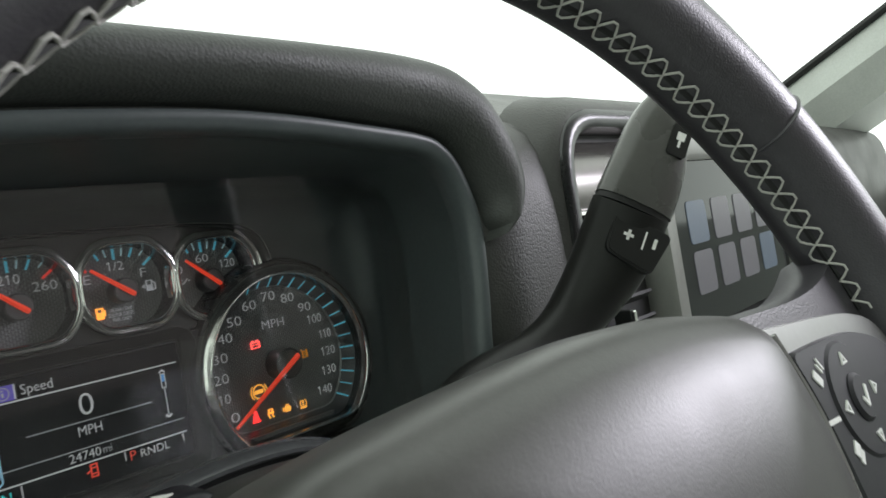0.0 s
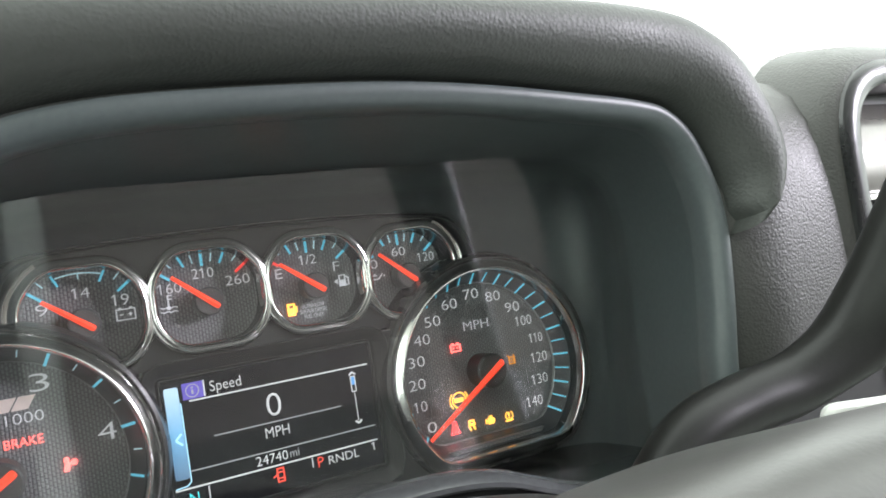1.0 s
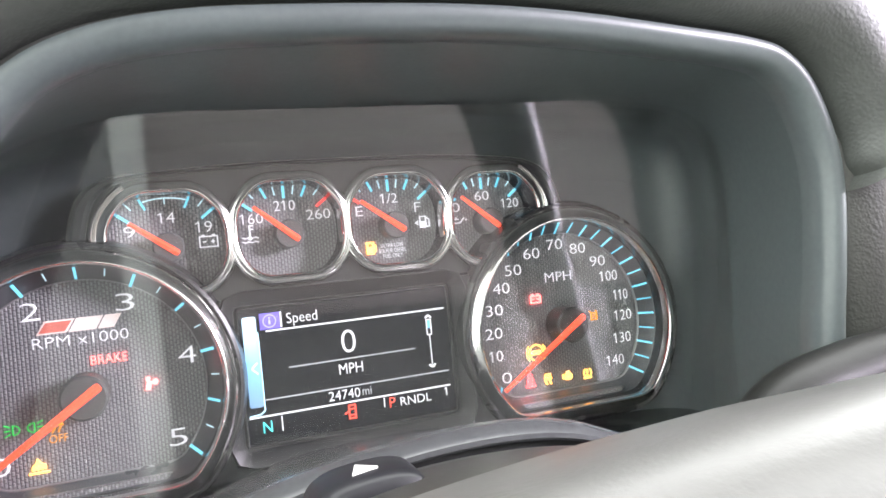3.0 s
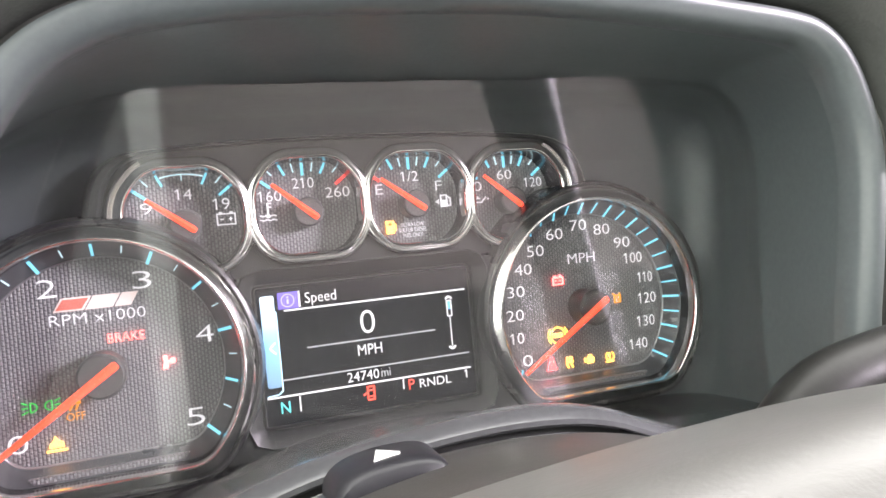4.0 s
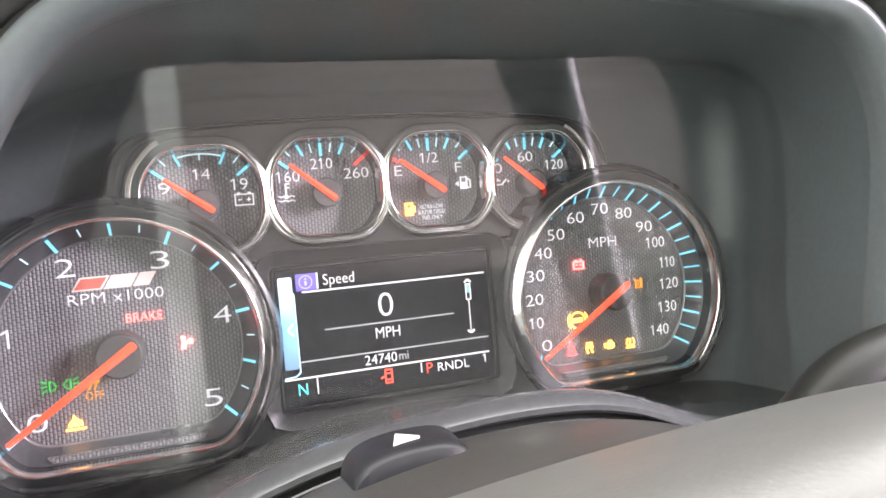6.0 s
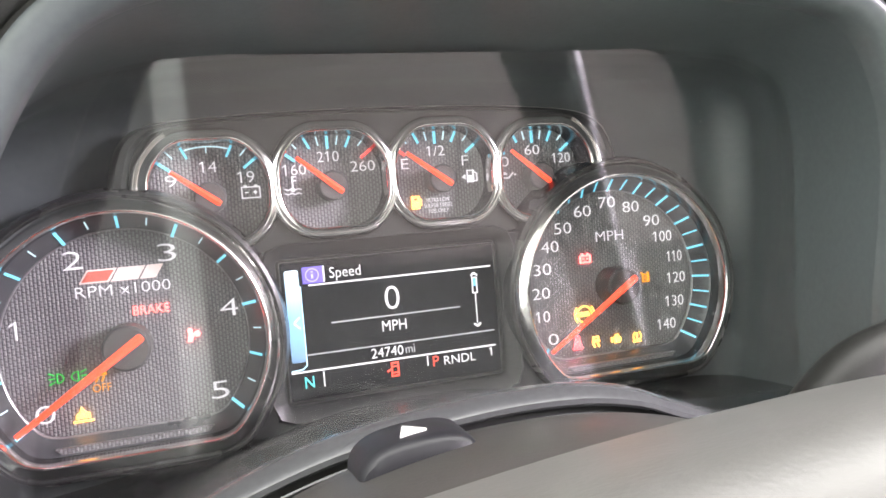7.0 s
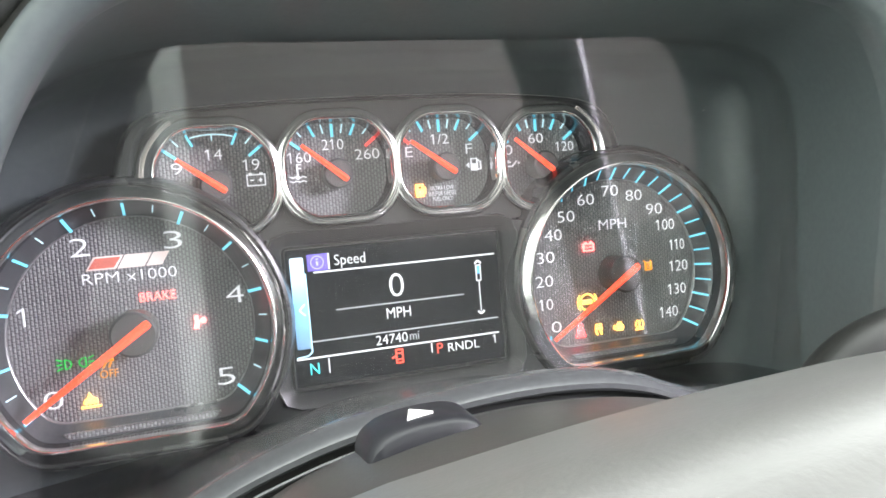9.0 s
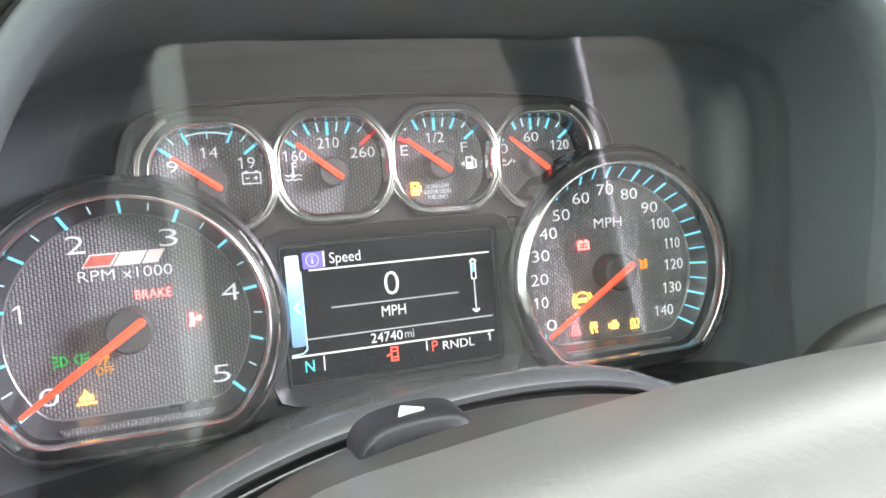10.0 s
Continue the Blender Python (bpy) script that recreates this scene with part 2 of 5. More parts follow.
def spline(pts, n):
    """n points at even steps along a smooth open line through pts."""
    P = [Vector(p) for p in pts]
    P = [P[0] * 2 - P[1]] + P + [P[-1] * 2 - P[-2]]
    dense = []
    for i in range(1, len(P) - 2):
        a, b, c, d = P[i - 1:i + 3]
        for j in range(24):
            t = j / 24
            dense.append(0.5 * (2 * b + (c - a) * t + (2 * a - 5 * b + 4 * c - d) * t * t + (3 * b - a - 3 * c + d) * t ** 3))
    dense.append(P[-2])
    s = [0.0]
    for i in range(1, len(dense)):
        s.append(s[-1] + (dense[i] - dense[i - 1]).length)
    out, k = [], 0
    for i in range(n):
        w = s[-1] * i / (n - 1)
        while k < len(s) - 2 and s[k + 1] < w:
            k += 1
        f = (w - s[k]) / max(1e-9, s[k + 1] - s[k])
        out.append(dense[k].lerp(dense[k + 1], min(1, f)))
    return out


def loft(rings, closed=True, caps=False):
    """A skin over rings of equally many points."""
    bm = bmesh.new()
    vs = [[bm.verts.new(p) for p in r] for r in rings]
    n = len(rings[0])
    for a, b in zip(vs, vs[1:]):
        for i in range(n if closed else n - 1):
            j = (i + 1) % n
            bm.faces.new((a[i], a[j], b[j], b[i]))
    if caps:
        bm.faces.new(vs[0][::-1])
        bm.faces.new(vs[-1])
    bmesh.ops.recalc_face_normals(bm, faces=bm.faces)
    return bm


def outward(outline):
    """Unit normals of a closed counter-clockwise or clockwise outline, pointing out."""
    n = len(outline)
    area = sum(outline[i][0] * outline[(i + 1) % n][1] - outline[(i + 1) % n][0] * outline[i][1] for i in range(n))
    s = 1 if area > 0 else -1
    res = []
    for i in range(n):
        a, b = Vector(outline[i - 1]), Vector(outline[(i + 1) % n])
        d = (b - a).normalized()
        res.append((s * d[1], -s * d[0]))
    return res


def frame_ring(outline, profile, close=True):
    """A moulding: the profile's (offset outwards, y) swept round an outline in x, z."""
    nm = outward(outline)
    prof = list(profile) + ([profile[0]] if close else [])
    return loft([[(p[0] + q[0] * o, y, p[1] + q[1] * o) for p, q in zip(outline, nm)] for o, y in prof])


def plate(outline, y0, y1, bevel=0.0):
    """A solid sheet with that outline in x, z, from y0 (front) to y1, its front edge eased."""
    nm = outward(outline)

    def ring(o, y):
        return [(p[0] + q[0] * o, y, p[1] + q[1] * o) for p, q in zip(outline, nm)]
    rings = [ring(-bevel, y0), ring(0, y0 + bevel), ring(0, y1)] if bevel else [ring(0, y0), ring(0, y1)]
    return loft(rings, caps=True)


def bar(x0, z0, x1, z1, w, y0, y1):
    """A thin straight stroke from one point to another in x, z."""
    d = Vector((x1 - x0, z1 - z0)).normalized()
    p = Vector((-d[1], d[0])) * w / 2
    a, b = Vector((x0, z0)), Vector((x1, z1))
    return plate([tuple(a - p), tuple(b - p), tuple(b + p), tuple(a + p)], y0, y1)


def disc(cx, cz, r, y0, y1, bevel=0.0, n=40):
    return plate([(cx + r * math.cos(2 * math.pi * i / n), cz + r * math.sin(2 * math.pi * i / n)) for i in range(n)], y0, y1, bevel)


def merge(*bms):
    out = bmesh.new()
    for b in bms:
        me = bpy.data.meshes.new("tmp")
        b.to_mesh(me)
        b.free()
        out.from_mesh(me)
        bpy.data.meshes.remove(me)
    return out


def tube(path, radius, n=12, caps=True):
    """A round rod along a line of points; radius is a number or one for each point."""
    P = [Vector(p) for p in path]
    rings = []
    up = None
    for i, p in enumerate(P):
        d = (P[min(i + 1, len(P) - 1)] - P[max(i - 1, 0)]).normalized()
        if up is None:
            up = d.orthogonal().normalized()
        up = (up - d * up.dot(d)).normalized()
        side = d.cross(up)
        r = radius[i] if isinstance(radius, (list, tuple)) else radius
        rings.append([tuple(p + (up * math.cos(a) + side * math.sin(a)) * r) for a in (2 * math.pi * k / n for k in range(n))])
    return loft(rings, caps=caps)


def add_flags(bm):
    """Gives each plain upright figure one its slanted flag."""
    left = set(bm.faces)
    while left:
        island, todo = [], [left.pop()]
        while todo:
            f = todo.pop()
            island.append(f)
            for e in f.edges:
                for g in e.link_faces:
                    if g in left:
                        left.discard(g)
                        todo.append(g)
        vs = {v for f in island for v in f.verts}
        x0, x1 = min(v.co.x for v in vs), max(v.co.x for v in vs)
        y0, y1 = min(v.co.y for v in vs), max(v.co.y for v in vs)
        h = y1 - y0
        if x1 - x0 < 0.3 * h:
            bm.faces.new([bm.verts.new((x, y, 0)) for x, y in ((x0, y1), (x0 - 0.20 * h, y1 - 0.15 * h), (x0 - 0.20 * h, y1 - 0.27 * h), (x0, y1 - 0.14 * h))])


def lettering(text, cx, cz, height, y, width=None, thick=0.0002, slant=0.0):
    """Letters standing in x, z, centred, scaled to a height (and width)."""
    cu = bpy.data.curves.new("letters", "FONT")
    cu.body = text
    cu.resolution_u = 3
    cu.offset = -0.011
    tmp = bpy.data.objects.new("letters", cu)
    scene.collection.objects.link(tmp)
    me = bpy.data.meshes.new_from_object(tmp.evaluated_get(bpy.context.evaluated_depsgraph_get()))
    bpy.data.objects.remove(tmp)
    bpy.data.curves.remove(cu)
    bm = bmesh.new()
    bm.from_mesh(me)
    bpy.data.meshes.remove(me)
    if all(ch in "0123456789/" for ch in text):
        add_flags(bm)
    xs = [v.co.x for v in bm.verts]
    ys = [v.co.y for v in bm.verts]
    x0, x1, y0, y1 = min(xs), max(xs), min(ys), max(ys)
    k = height / (y1 - y0)
    kx = width / (x1 - x0) if width else k
    for v in bm.verts:
        zz = (v.co.y - (y0 + y1) / 2) * k
        v.co = (cx + (v.co.x - (x0 + x1) / 2) * kx + slant * zz, y, cz + zz)
    res = bmesh.ops.extrude_face_region(bm, geom=bm.faces[:])
    for v in res["geom"]:
        if isinstance(v, bmesh.types.BMVert):
            v.co.y -= thick
    bmesh.ops.recalc_face_normals(bm, faces=bm.faces)
    return bm


def swept(path, outline_fn, caps=True):
    """Rings given by outline_fn(i, f) -> list of 3D points, one for each step."""
    return loft([outline_fn(i, i / (len(path) - 1)) for i in range(len(path))], caps=caps)

# ---------------------------------------------------------------- large structure: the cabin round the dash
def wall(name, label, verts, thick, mat, cut=None, category="wall"):
    """A sheet of the cabin shell with thickness, given by its four corners."""
    a, b, c, d = (Vector(v) for v in verts)
    nrm = (b - a).cross(d - a).normalized() * thick
    ob = part(name, loft([[tuple(p) for p in (a, b, c, d)], [tuple(p + nrm) for p in (a, b, c, d)]], caps=True), mat, smooth=False)
    return tagged(ob, label, category, kind="structure")


wall("ceiling", "pale grey cloth roof lining over the cabin", [(-0.62, -1.78, 0.62), (1.2, -1.78, 0.62), (1.2, -0.5, 0.55), (-0.62, -0.5, 0.55)], 0.03, LINER, category="ceiling")
# rear wall with its window; unseen side panes added for the lens to mirror
wall("wall_rear_low", "grey-brown cloth seat backs and rear cabin wall", [(0.03, -1.75, -0.9), (1.2, -1.75, -0.9), (1.2, -1.75, 0.22), (0.03, -1.75, 0.22)], -0.03, SEATCLOTH)
wall("wall_rear_top", "pale lining above the rear window", [(-0.62, -1.75, 0.46), (1.2, -1.75, 0.46), (1.2, -1.75, 0.64), (-0.62, -1.75, 0.64)], -0.03, LINER)
wall("wall_rear_side", "dark rear pillar", [(-0.62, -1.75, -0.9), (0.03, -1.75, -0.9), (0.03, -1.75, -0.75), (-0.62, -1.75, -0.75)], -0.03, HOOD)
wall("veil_pane_rear", "unseen dark pane added to give the lens a mirrored veil", [(-0.62, -1.74, -0.75), (-0.03, -1.74, -0.75), (-0.03, -1.74, 0.46), (-0.62, -1.74, 0.46)], -0.005, DARKGLASS, category="window")
wall("streak_pane_rear", "unseen narrow pane added to mirror as a bright streak in the lens", [(-0.03, -1.74, -0.75), (0.03, -1.74, -0.75), (0.03, -1.74, 0.46), (-0.03, -1.74, 0.46)], -0.005, SLITGLASS, category="window")
wall("window_rear", "tinted rear window glass", [(0.03, -1.74, 0.22), (1.2, -1.74, 0.22), (1.2, -1.74, 0.46), (0.03, -1.74, 0.46)], -0.005, PRIVACY, category="window")
wall("window_right", "tinted rear side window glass", [(1.195, -1.75, 0.02), (1.195, -1.12, 0.02), (1.195, -1.12, 0.60), (1.195, -1.75, 0.62)], -0.005, PRIVACY, category="window")
wall("wall_left", "pale grey driver door panel below its open window", [(-0.62, -1.75, -0.9), (-0.62, 0.6, -0.9), (-0.62, 0.6, -0.12), (-0.62, -1.75, -0.12)], 0.03, TRIMLIGHT)
# out of view; its tint is there to weaken the light from the left
wall("left_light_filter", "unseen lightly tinted pane added to cut the light from the left", [(-0.615, -1.75, -0.12), (-0.615, 0.30, -0.12), (-0.615, 0.05, 0.55), (-0.615, -1.75, 0.62)], 0.005, FILTERGLASS, category="window")
wall("wall_right", "pale passenger door panel below its window", [(1.2, -1.75, -0.9), (1.2, 0.6, -0.9), (1.2, 0.6, 0.02), (1.2, -1.75, 0.02)], -0.03, TRIMLIGHT)
wall("floor", "pale carpet floor of the cabin", [(-0.62, -1.75, -0.9), (1.2, -1.75, -0.9), (1.2, 0.6, -0.9), (-0.62, 0.6, -0.9)], -0.03, TRIMLIGHT, category="floor")

# ---------------------------------------------------------------- instrument cluster
cluster = thing("instrument_cluster", (0, 0.01, -0.04), "black truck instrument cluster with chrome-ringed dials and lit red needles", "instrument panel")


def chopped(cx, R, cut, n=84, ease=0.10):
    """A circle with a flat foot and rounded corners."""
    lim = math.acos(-cut / R)
    arc = [(cx + R * math.sin(a), R * math.cos(a)) for a in (-(lim - ease) + 2 * (lim - ease) * i / n for i in range(n + 1))]
    half = R * math.sin(lim)
    out = list(arc)
    for sgn, p in ((1, arc[-1]), (-1, arc[0])):
        corner, q = Vector((cx + sgn * half, -cut)), Vector((cx + sgn * (half - 0.007), -cut))
        bez = [tuple(Vector(p) * (1 - t) ** 2 + corner * 2 * t * (1 - t) + q * t * t) for t in (0.25, 0.5, 0.75, 1.0)]
        if sgn > 0:
            out += bez + [(cx, -cut)]
        else:
            out += bez[::-1]
    return out


def needle_mesh(px, pz, ang, length, tail, w0, w1, y):
    """A tapered pointer with a raised spine; ang in radians from straight up, clockwise."""
    d, s = Vector((math.sin(ang), math.cos(ang))), Vector((math.cos(ang), -math.sin(ang)))
    c = Vector((px, pz))

    def ring(t, w, h):
        p = c + d * t
        return [(p[0] + s[0] * w, y, p[1] + s[1] * w), (p[0], y - h, p[1]), (p[0] - s[0] * w, y, p[1] - s[1] * w), (p[0], y + 0.0006, p[1])]
    return loft([ring(-tail, w0 * 0.7, 0.0006), ring(-tail + 0.001, w0, 0.0012), ring(length * 0.5, (w0 + w1) / 2, 0.001), ring(length, w1, 0.0005)], caps=True)


FACE_Y = 0.0095
TACH_X, SPEEDO_X = -0.1080, 0.1069


def big_dial(name, cx, label, numerals, steps, major, needle_ang, numeral_h):
    R = 0.0512
    face = part(name, plate(chopped(cx, 0.0462, 0.0335), FACE_Y, FACE_Y + 0.002), DIAL, cluster, label, smooth=False)
    nm = chopped(cx, R, 0.0382)
    part("chapter_ring", loft([[(x, y, z) for x, z in o] for o, y in
         ((chopped(cx, 0.0452, 0.0325), FACE_Y - 0.0004), (chopped(cx, 0.0456, 0.0328), FACE_Y - 0.0018), (chopped(cx, R, 0.0378), 0.0008))]), CHAPTER, face,
         "glossy black sloping ring")
    part("edge_line", frame_ring(chopped(cx, 0.0452, 0.0325), [(-0.0002, FACE_Y - 0.0003), (-0.0001, FACE_Y - 0.0016), (0.0003, FACE_Y - 0.0019), (0.0005, FACE_Y - 0.0016)], close=False), RINGEDGE, face, "thin pale edge round the dial sheet")
    part("foot_strip", plate([(cx - 0.0265, -0.0372), (cx + 0.0265, -0.0372), (cx + 0.0285, -0.0352), (cx - 0.0285, -0.0352)], 0.0016, 0.0052), DIAL, face, "narrow ribbed strip along the dial's foot", smooth=False)
    part("inner_wall", frame_ring(nm, [(-0.0002, 0.0010), (-0.0003, -0.002), (-0.0003, -0.0052)], close=False), INNERWALL, face, "glossy black inner wall")
    part("chrome_ring", frame_ring(nm, [(-0.0003, -0.0050), (-0.0003, -0.0082), (0.0001, -0.0096), (0.0006, -0.0101), (0.0012, -0.0100), (0.0018, -0.0095), (0.0030, -0.0088), (0.0052, -0.0070), (0.0058, -0.0058), (0.0058, -0.003)], close=False), CHROME, face, "bright chrome bezel ring")
    part("collar", frame_ring(nm, [(0.0056, -0.0050), (0.0058, -0.0062), (0.0064, -0.0066), (0.0078, -0.0058), (0.0096, -0.0005), (0.0100, 0.0125)], close=False), COLLAR, face, "black plastic collar round the bezel")
    for k, st in enumerate(steps):
        a = 0.0075 + st
        big = k % major == 0
        half = k % (major // 2) == 0
        r0 = 0.0449 if big else (0.0456 if half else 0.0470)
        r1 = 0.0502 if (big or half) else 0.0499
        w = (0.0009 if big else 0.00065) if major == 2 else (0.0012 if big else (0.0010 if half else 0.0005))
        s, c = math.sin(a), math.cos(a)
        fall = (FACE_Y - 0.0018 - 0.0008) / (R - 0.0456)
        yi, yo = FACE_Y - 0.0021 - fall * max(0.0, r0 - 0.0456), FACE_Y - 0.0021 - fall * (r1 - 0.0456)
        side = Vector((c, 0, -s)) * w / 2
        p0, p1 = Vector((cx + r0 * s, yi, r0 * c)), Vector((cx + r1 * s, yo, r1 * c))
        up = Vector((0, -0.0005, 0))
        part("tick", loft([[tuple(p0 - side), tuple(p0 + side), tuple(p0 + side + up), tuple(p0 - side + up)],
                           [tuple(p1 - side), tuple(p1 + side), tuple(p1 + side + up), tuple(p1 - side + up)]], caps=True),
             AQUA if half else PALE, face, smooth=False)
    for text, dx, dz in numerals:
        w = {1: 1.0, 2: 1.72, 3: 2.34}[len(text)] - 0.36 * text.count("1") - (0.26 if text == "1" else 0)
        part("numeral", lettering(text, cx + dx, dz, numeral_h, FACE_Y - 0.0002, width=numeral_h * max(w, 0.36)), WHITE, face, smooth=False)
    part("hub", disc(cx, 0, 0.0087, -0.0036, FACE_Y - 0.0005, 0.0010), HUB, face, "round dark grey needle cap")
    part("needle", needle_mesh(cx, 0, needle_ang, 0.0478, 0.0072, 0.0017, 0.0010, -0.0042), NEEDLE, face, "glowing red pointer at rest on zero")
    return face


SWEEP = 2.2
MM = 0.001
tach = big_dial("tachometer", TACH_X, "grey textured rev counter dial with white figures",
                [(t, x * MM, z * MM) for t, x, z in (("0", -32.0, -23.0), ("1", -39.6, 10.0), ("2", -17.2, 34.6), ("3", 16.8, 34.6), ("4", 38.4, 10.1), ("5", 31.9, -23.0))],
                [SWEEP * (k - 10) / 10 for k in range(21)], 4, -2.172, 0.0070)
speedo = big_dial("speedometer", SPEEDO_X, "grey textured speedometer dial with white figures",
                  [(str(10 * k), x * MM, z * MM) for k, (x, z) in enumerate(((-32.5, -22.4), (-37.0, -11.3), (-37.0, -0.3), (-35.5, 10.8), (-30.8, 21.0), (-23.4, 29.2), (-12.4, 36.4), (1.0, 39.7), (14.0, 36.6), (25.0, 29.1), (30.7, 20.8), (36.8, 10.4), (37.0, -0.2), (35.2, -11.7), (29.7, -22.7)))],
                  [SWEEP * (k - 14) / 14 for k in range(29)], 2, -2.142, 0.0052)
part("lettering", lettering("MPH", SPEEDO_X + 0.0012, 0.0236, 0.0047, FACE_Y - 0.0002, width=0.0150), DIMLETTER, speedo, smooth=False)
part("lettering", lettering("RPM x1000", TACH_X - 0.0002, 0.0220, 0.0042, FACE_Y - 0.0002, width=0.0345), WHITE, tach, smooth=False)
# slanted badge of plain bars above the lettering
for x0, w, m in ((-0.1238, 0.0108, BADGERED), (-0.1124, 0.0098, BADGEGREY), (-0.1020, 0.0060, BADGEGREY)):
    z0, h = 0.0252, 0.0052
    o = [(x0, z0), (x0 + w, z0), (x0 + w + 0.0032, z0 + h), (x0 + 0.0032, z0 + h)]
    edge = part("badge_bar", plate(o, FACE_Y - 0.0005, FACE_Y - 0.0001), BADGEGREY, tach, smooth=False)
    if m is BADGERED:
        part("badge_fill", plate([(x0 + 0.0010, z0 + 0.0006), (x0 + w - 0.0006, z0 + 0.0006), (x0 + w + 0.0022, z0 + h - 0.0006), (x0 + 0.0038, z0 + h - 0.0006)], FACE_Y - 0.0009, FACE_Y - 0.0003), BADGERED, edge, "red slanted bar", smooth=False)


def octagon(cx, cz, hw=0.0222, hh=0.0197):
    v = [(-0.0124, hh), (0.0124, hh), (hw, 0.0082), (hw, -0.0098), (0.0138, -hh), (-0.0138, -hh), (-hw, -0.0098), (-hw, 0.0082)]
    return rounded([(cx + x, cz + z) for x, z in v], 0.0064, 9)


DIALS = ((TACH_X, 0.0), (SPEEDO_X, 0.0))


def clear_of_dials(outline, r=0.0578):
    """The outline pushed out of the two big dials, which stand before the small gauges."""
    res = []
    for x, z in outline:
        for dx, dz in DIALS:
            d = Vector((x - dx, z - dz))
            if d.length < r:
                d = d.normalized() * r
                x, z = dx + d[0], dz + d[1]
        res.append((x, z))
    return res


def cut_by_dials(bm, r=0.0586):
    gone = [f for f in bm.faces if any(math.hypot(f.calc_center_median().x - dx, f.calc_center_median().z - dz) < r for dx, dz in DIALS)]
    bmesh.ops.delete(bm, geom=gone, context="FACES")
    return bm


# the marks of a small gauge: outer and inner end, from the gauge's middle
MARKS = {3: ((18.8, 12.8), (14.0, 9.1)), 2.5: ((15.1, 16.6), (13.0, 14.2)), 2: ((9.8, 18.5), (7.6, 14.0)), 1: ((4.6, 18.9), (3.8, 15.1)), 0: ((0.0, 19.0), (0.0, 13.6))}


def gauge(name, cx, cz, label, ticks, words, needle_to):
    """One of the four small gauges; ticks are (mark, material, width), negative marks on the low side."""
    o = octagon(cx, cz)
    face = part(name, plate(clear_of_dials(o), FACE_Y, FACE_Y + 0.002), DIAL, cluster, label, smooth=False)
    part("inner_wall", cut_by_dials(frame_ring(o, [(-0.0001, FACE_Y), (-0.0004, 0.002), (-0.0003, -0.0042)], close=False)), INNERWALL, face, "glossy black inner wall")
    part("chrome_frame", cut_by_dials(frame_ring(o, [(-0.0003, -0.0040), (-0.0003, -0.0052), (0.0001, -0.0058), (0.0006, -0.0060), (0.0012, -0.0056), (0.0020, -0.0054), (0.0029, -0.0053), (0.0037, -0.0047), (0.0043, -0.0036), (0.0046, -0.0024), (0.0047, 0.0010)], close=False)), CHROME, face, "thin chrome frame with cut corners")
    # the outer gauges carry a wider flank at the end of the row
    end = -1 if cx < -0.05 else 1 if cx > 0.05 else 0
    if end:
        flank = cut_by_dials(frame_ring(o, [(0.0042, -0.0030), (0.0046, -0.0044), (0.0052, -0.0049), (0.0060, -0.0040), (0.0068, -0.0012), (0.0070, 0.0010)], close=False))
        bmesh.ops.delete(flank, geom=[f for f in flank.faces if (f.calc_center_median().x - cx) * end < 0.0150], context="FACES")
        part("end_flank", flank, CHROME, face, "wider chrome end of the frame")
    for mark, mat, w in ticks:
        (xo, zo), (xi, zi) = MARKS[abs(mark)]
        sgn = -1 if mark < 0 else 1
        part("tick", bar(cx + sgn * xo * MM, cz + zo * MM, cx + sgn * xi * MM, cz + zi * MM, w, FACE_Y - 0.0010, FACE_Y - 0.0002), mat, face, smooth=False)
    for text, x, z, h, w in words:
        part("numeral", lettering(text, cx + x, cz + z, h, FACE_Y - 0.0002, width=w), WHITE, face, smooth=False)
    px, pz = cx, cz - 0.0024
    part("hub", disc(px, pz, 0.0062, 0.0, FACE_Y - 0.0005, 0.0007), HUB, face, "round dark grey needle cap")
    a = math.atan2(needle_to[0] - px, needle_to[1] - pz)
    part("needle", needle_mesh(px, pz, a, (Vector(needle_to) - Vector((px, pz))).length, 0.0046, 0.0013, 0.0008, -0.0007), NEEDLE, face, "glowing red pointer")
    return face


B, W, T = 0.0011, 0.0009, 0.0005
volt = gauge("voltmeter", -0.0726, 0.0570, "small grey volt gauge with blue marks", [(-3, AQUA, B), (-2.5, PALE, T), (-2, AQUA, W), (2, AQUA, W), (2.5, PALE, T), (3, AQUA, B)],
             [("9", -0.0144, 0.0054, 0.0046, 0.0044), ("14", 0.0002, 0.0103, 0.0044, 0.0066), ("19", 0.0146, 0.0054, 0.0046, 0.0066)], (-0.0866, 0.0652))
part("arc_mark", loft([[(-0.0726 + r * math.sin(a), FACE_Y - 0.0004, 0.0570 - 0.0120 + r * math.cos(a)) for a in (-0.28 + 0.56 * i / 16 for i in range(17))] for r in (0.0302, 0.0308)], closed=False), PALE, volt, smooth=False)
part("tick", bar(-0.0726, 0.0754, -0.0726, 0.0730, T, FACE_Y - 0.0008, FACE_Y - 0.0002), PALE, volt, smooth=False)
temp = gauge("coolant_gauge", -0.0238, 0.0585, "small grey coolant temperature gauge with blue marks", [(-3, AQUA, B), (-2.5, PALE, T), (-2, AQUA, W), (-1, PALE, T), (0, AQUA, B), (1, PALE, T), (2, AQUA, W), (2.5, PALE, T), (3, REDMARK, B)],
             [("160", -0.0145, 0.0056, 0.0044, 0.0096), ("210", 0.0, 0.0104, 0.0044, 0.0092), ("260", 0.0146, 0.0056, 0.0044, 0.0106)], (-0.0383, 0.0682))
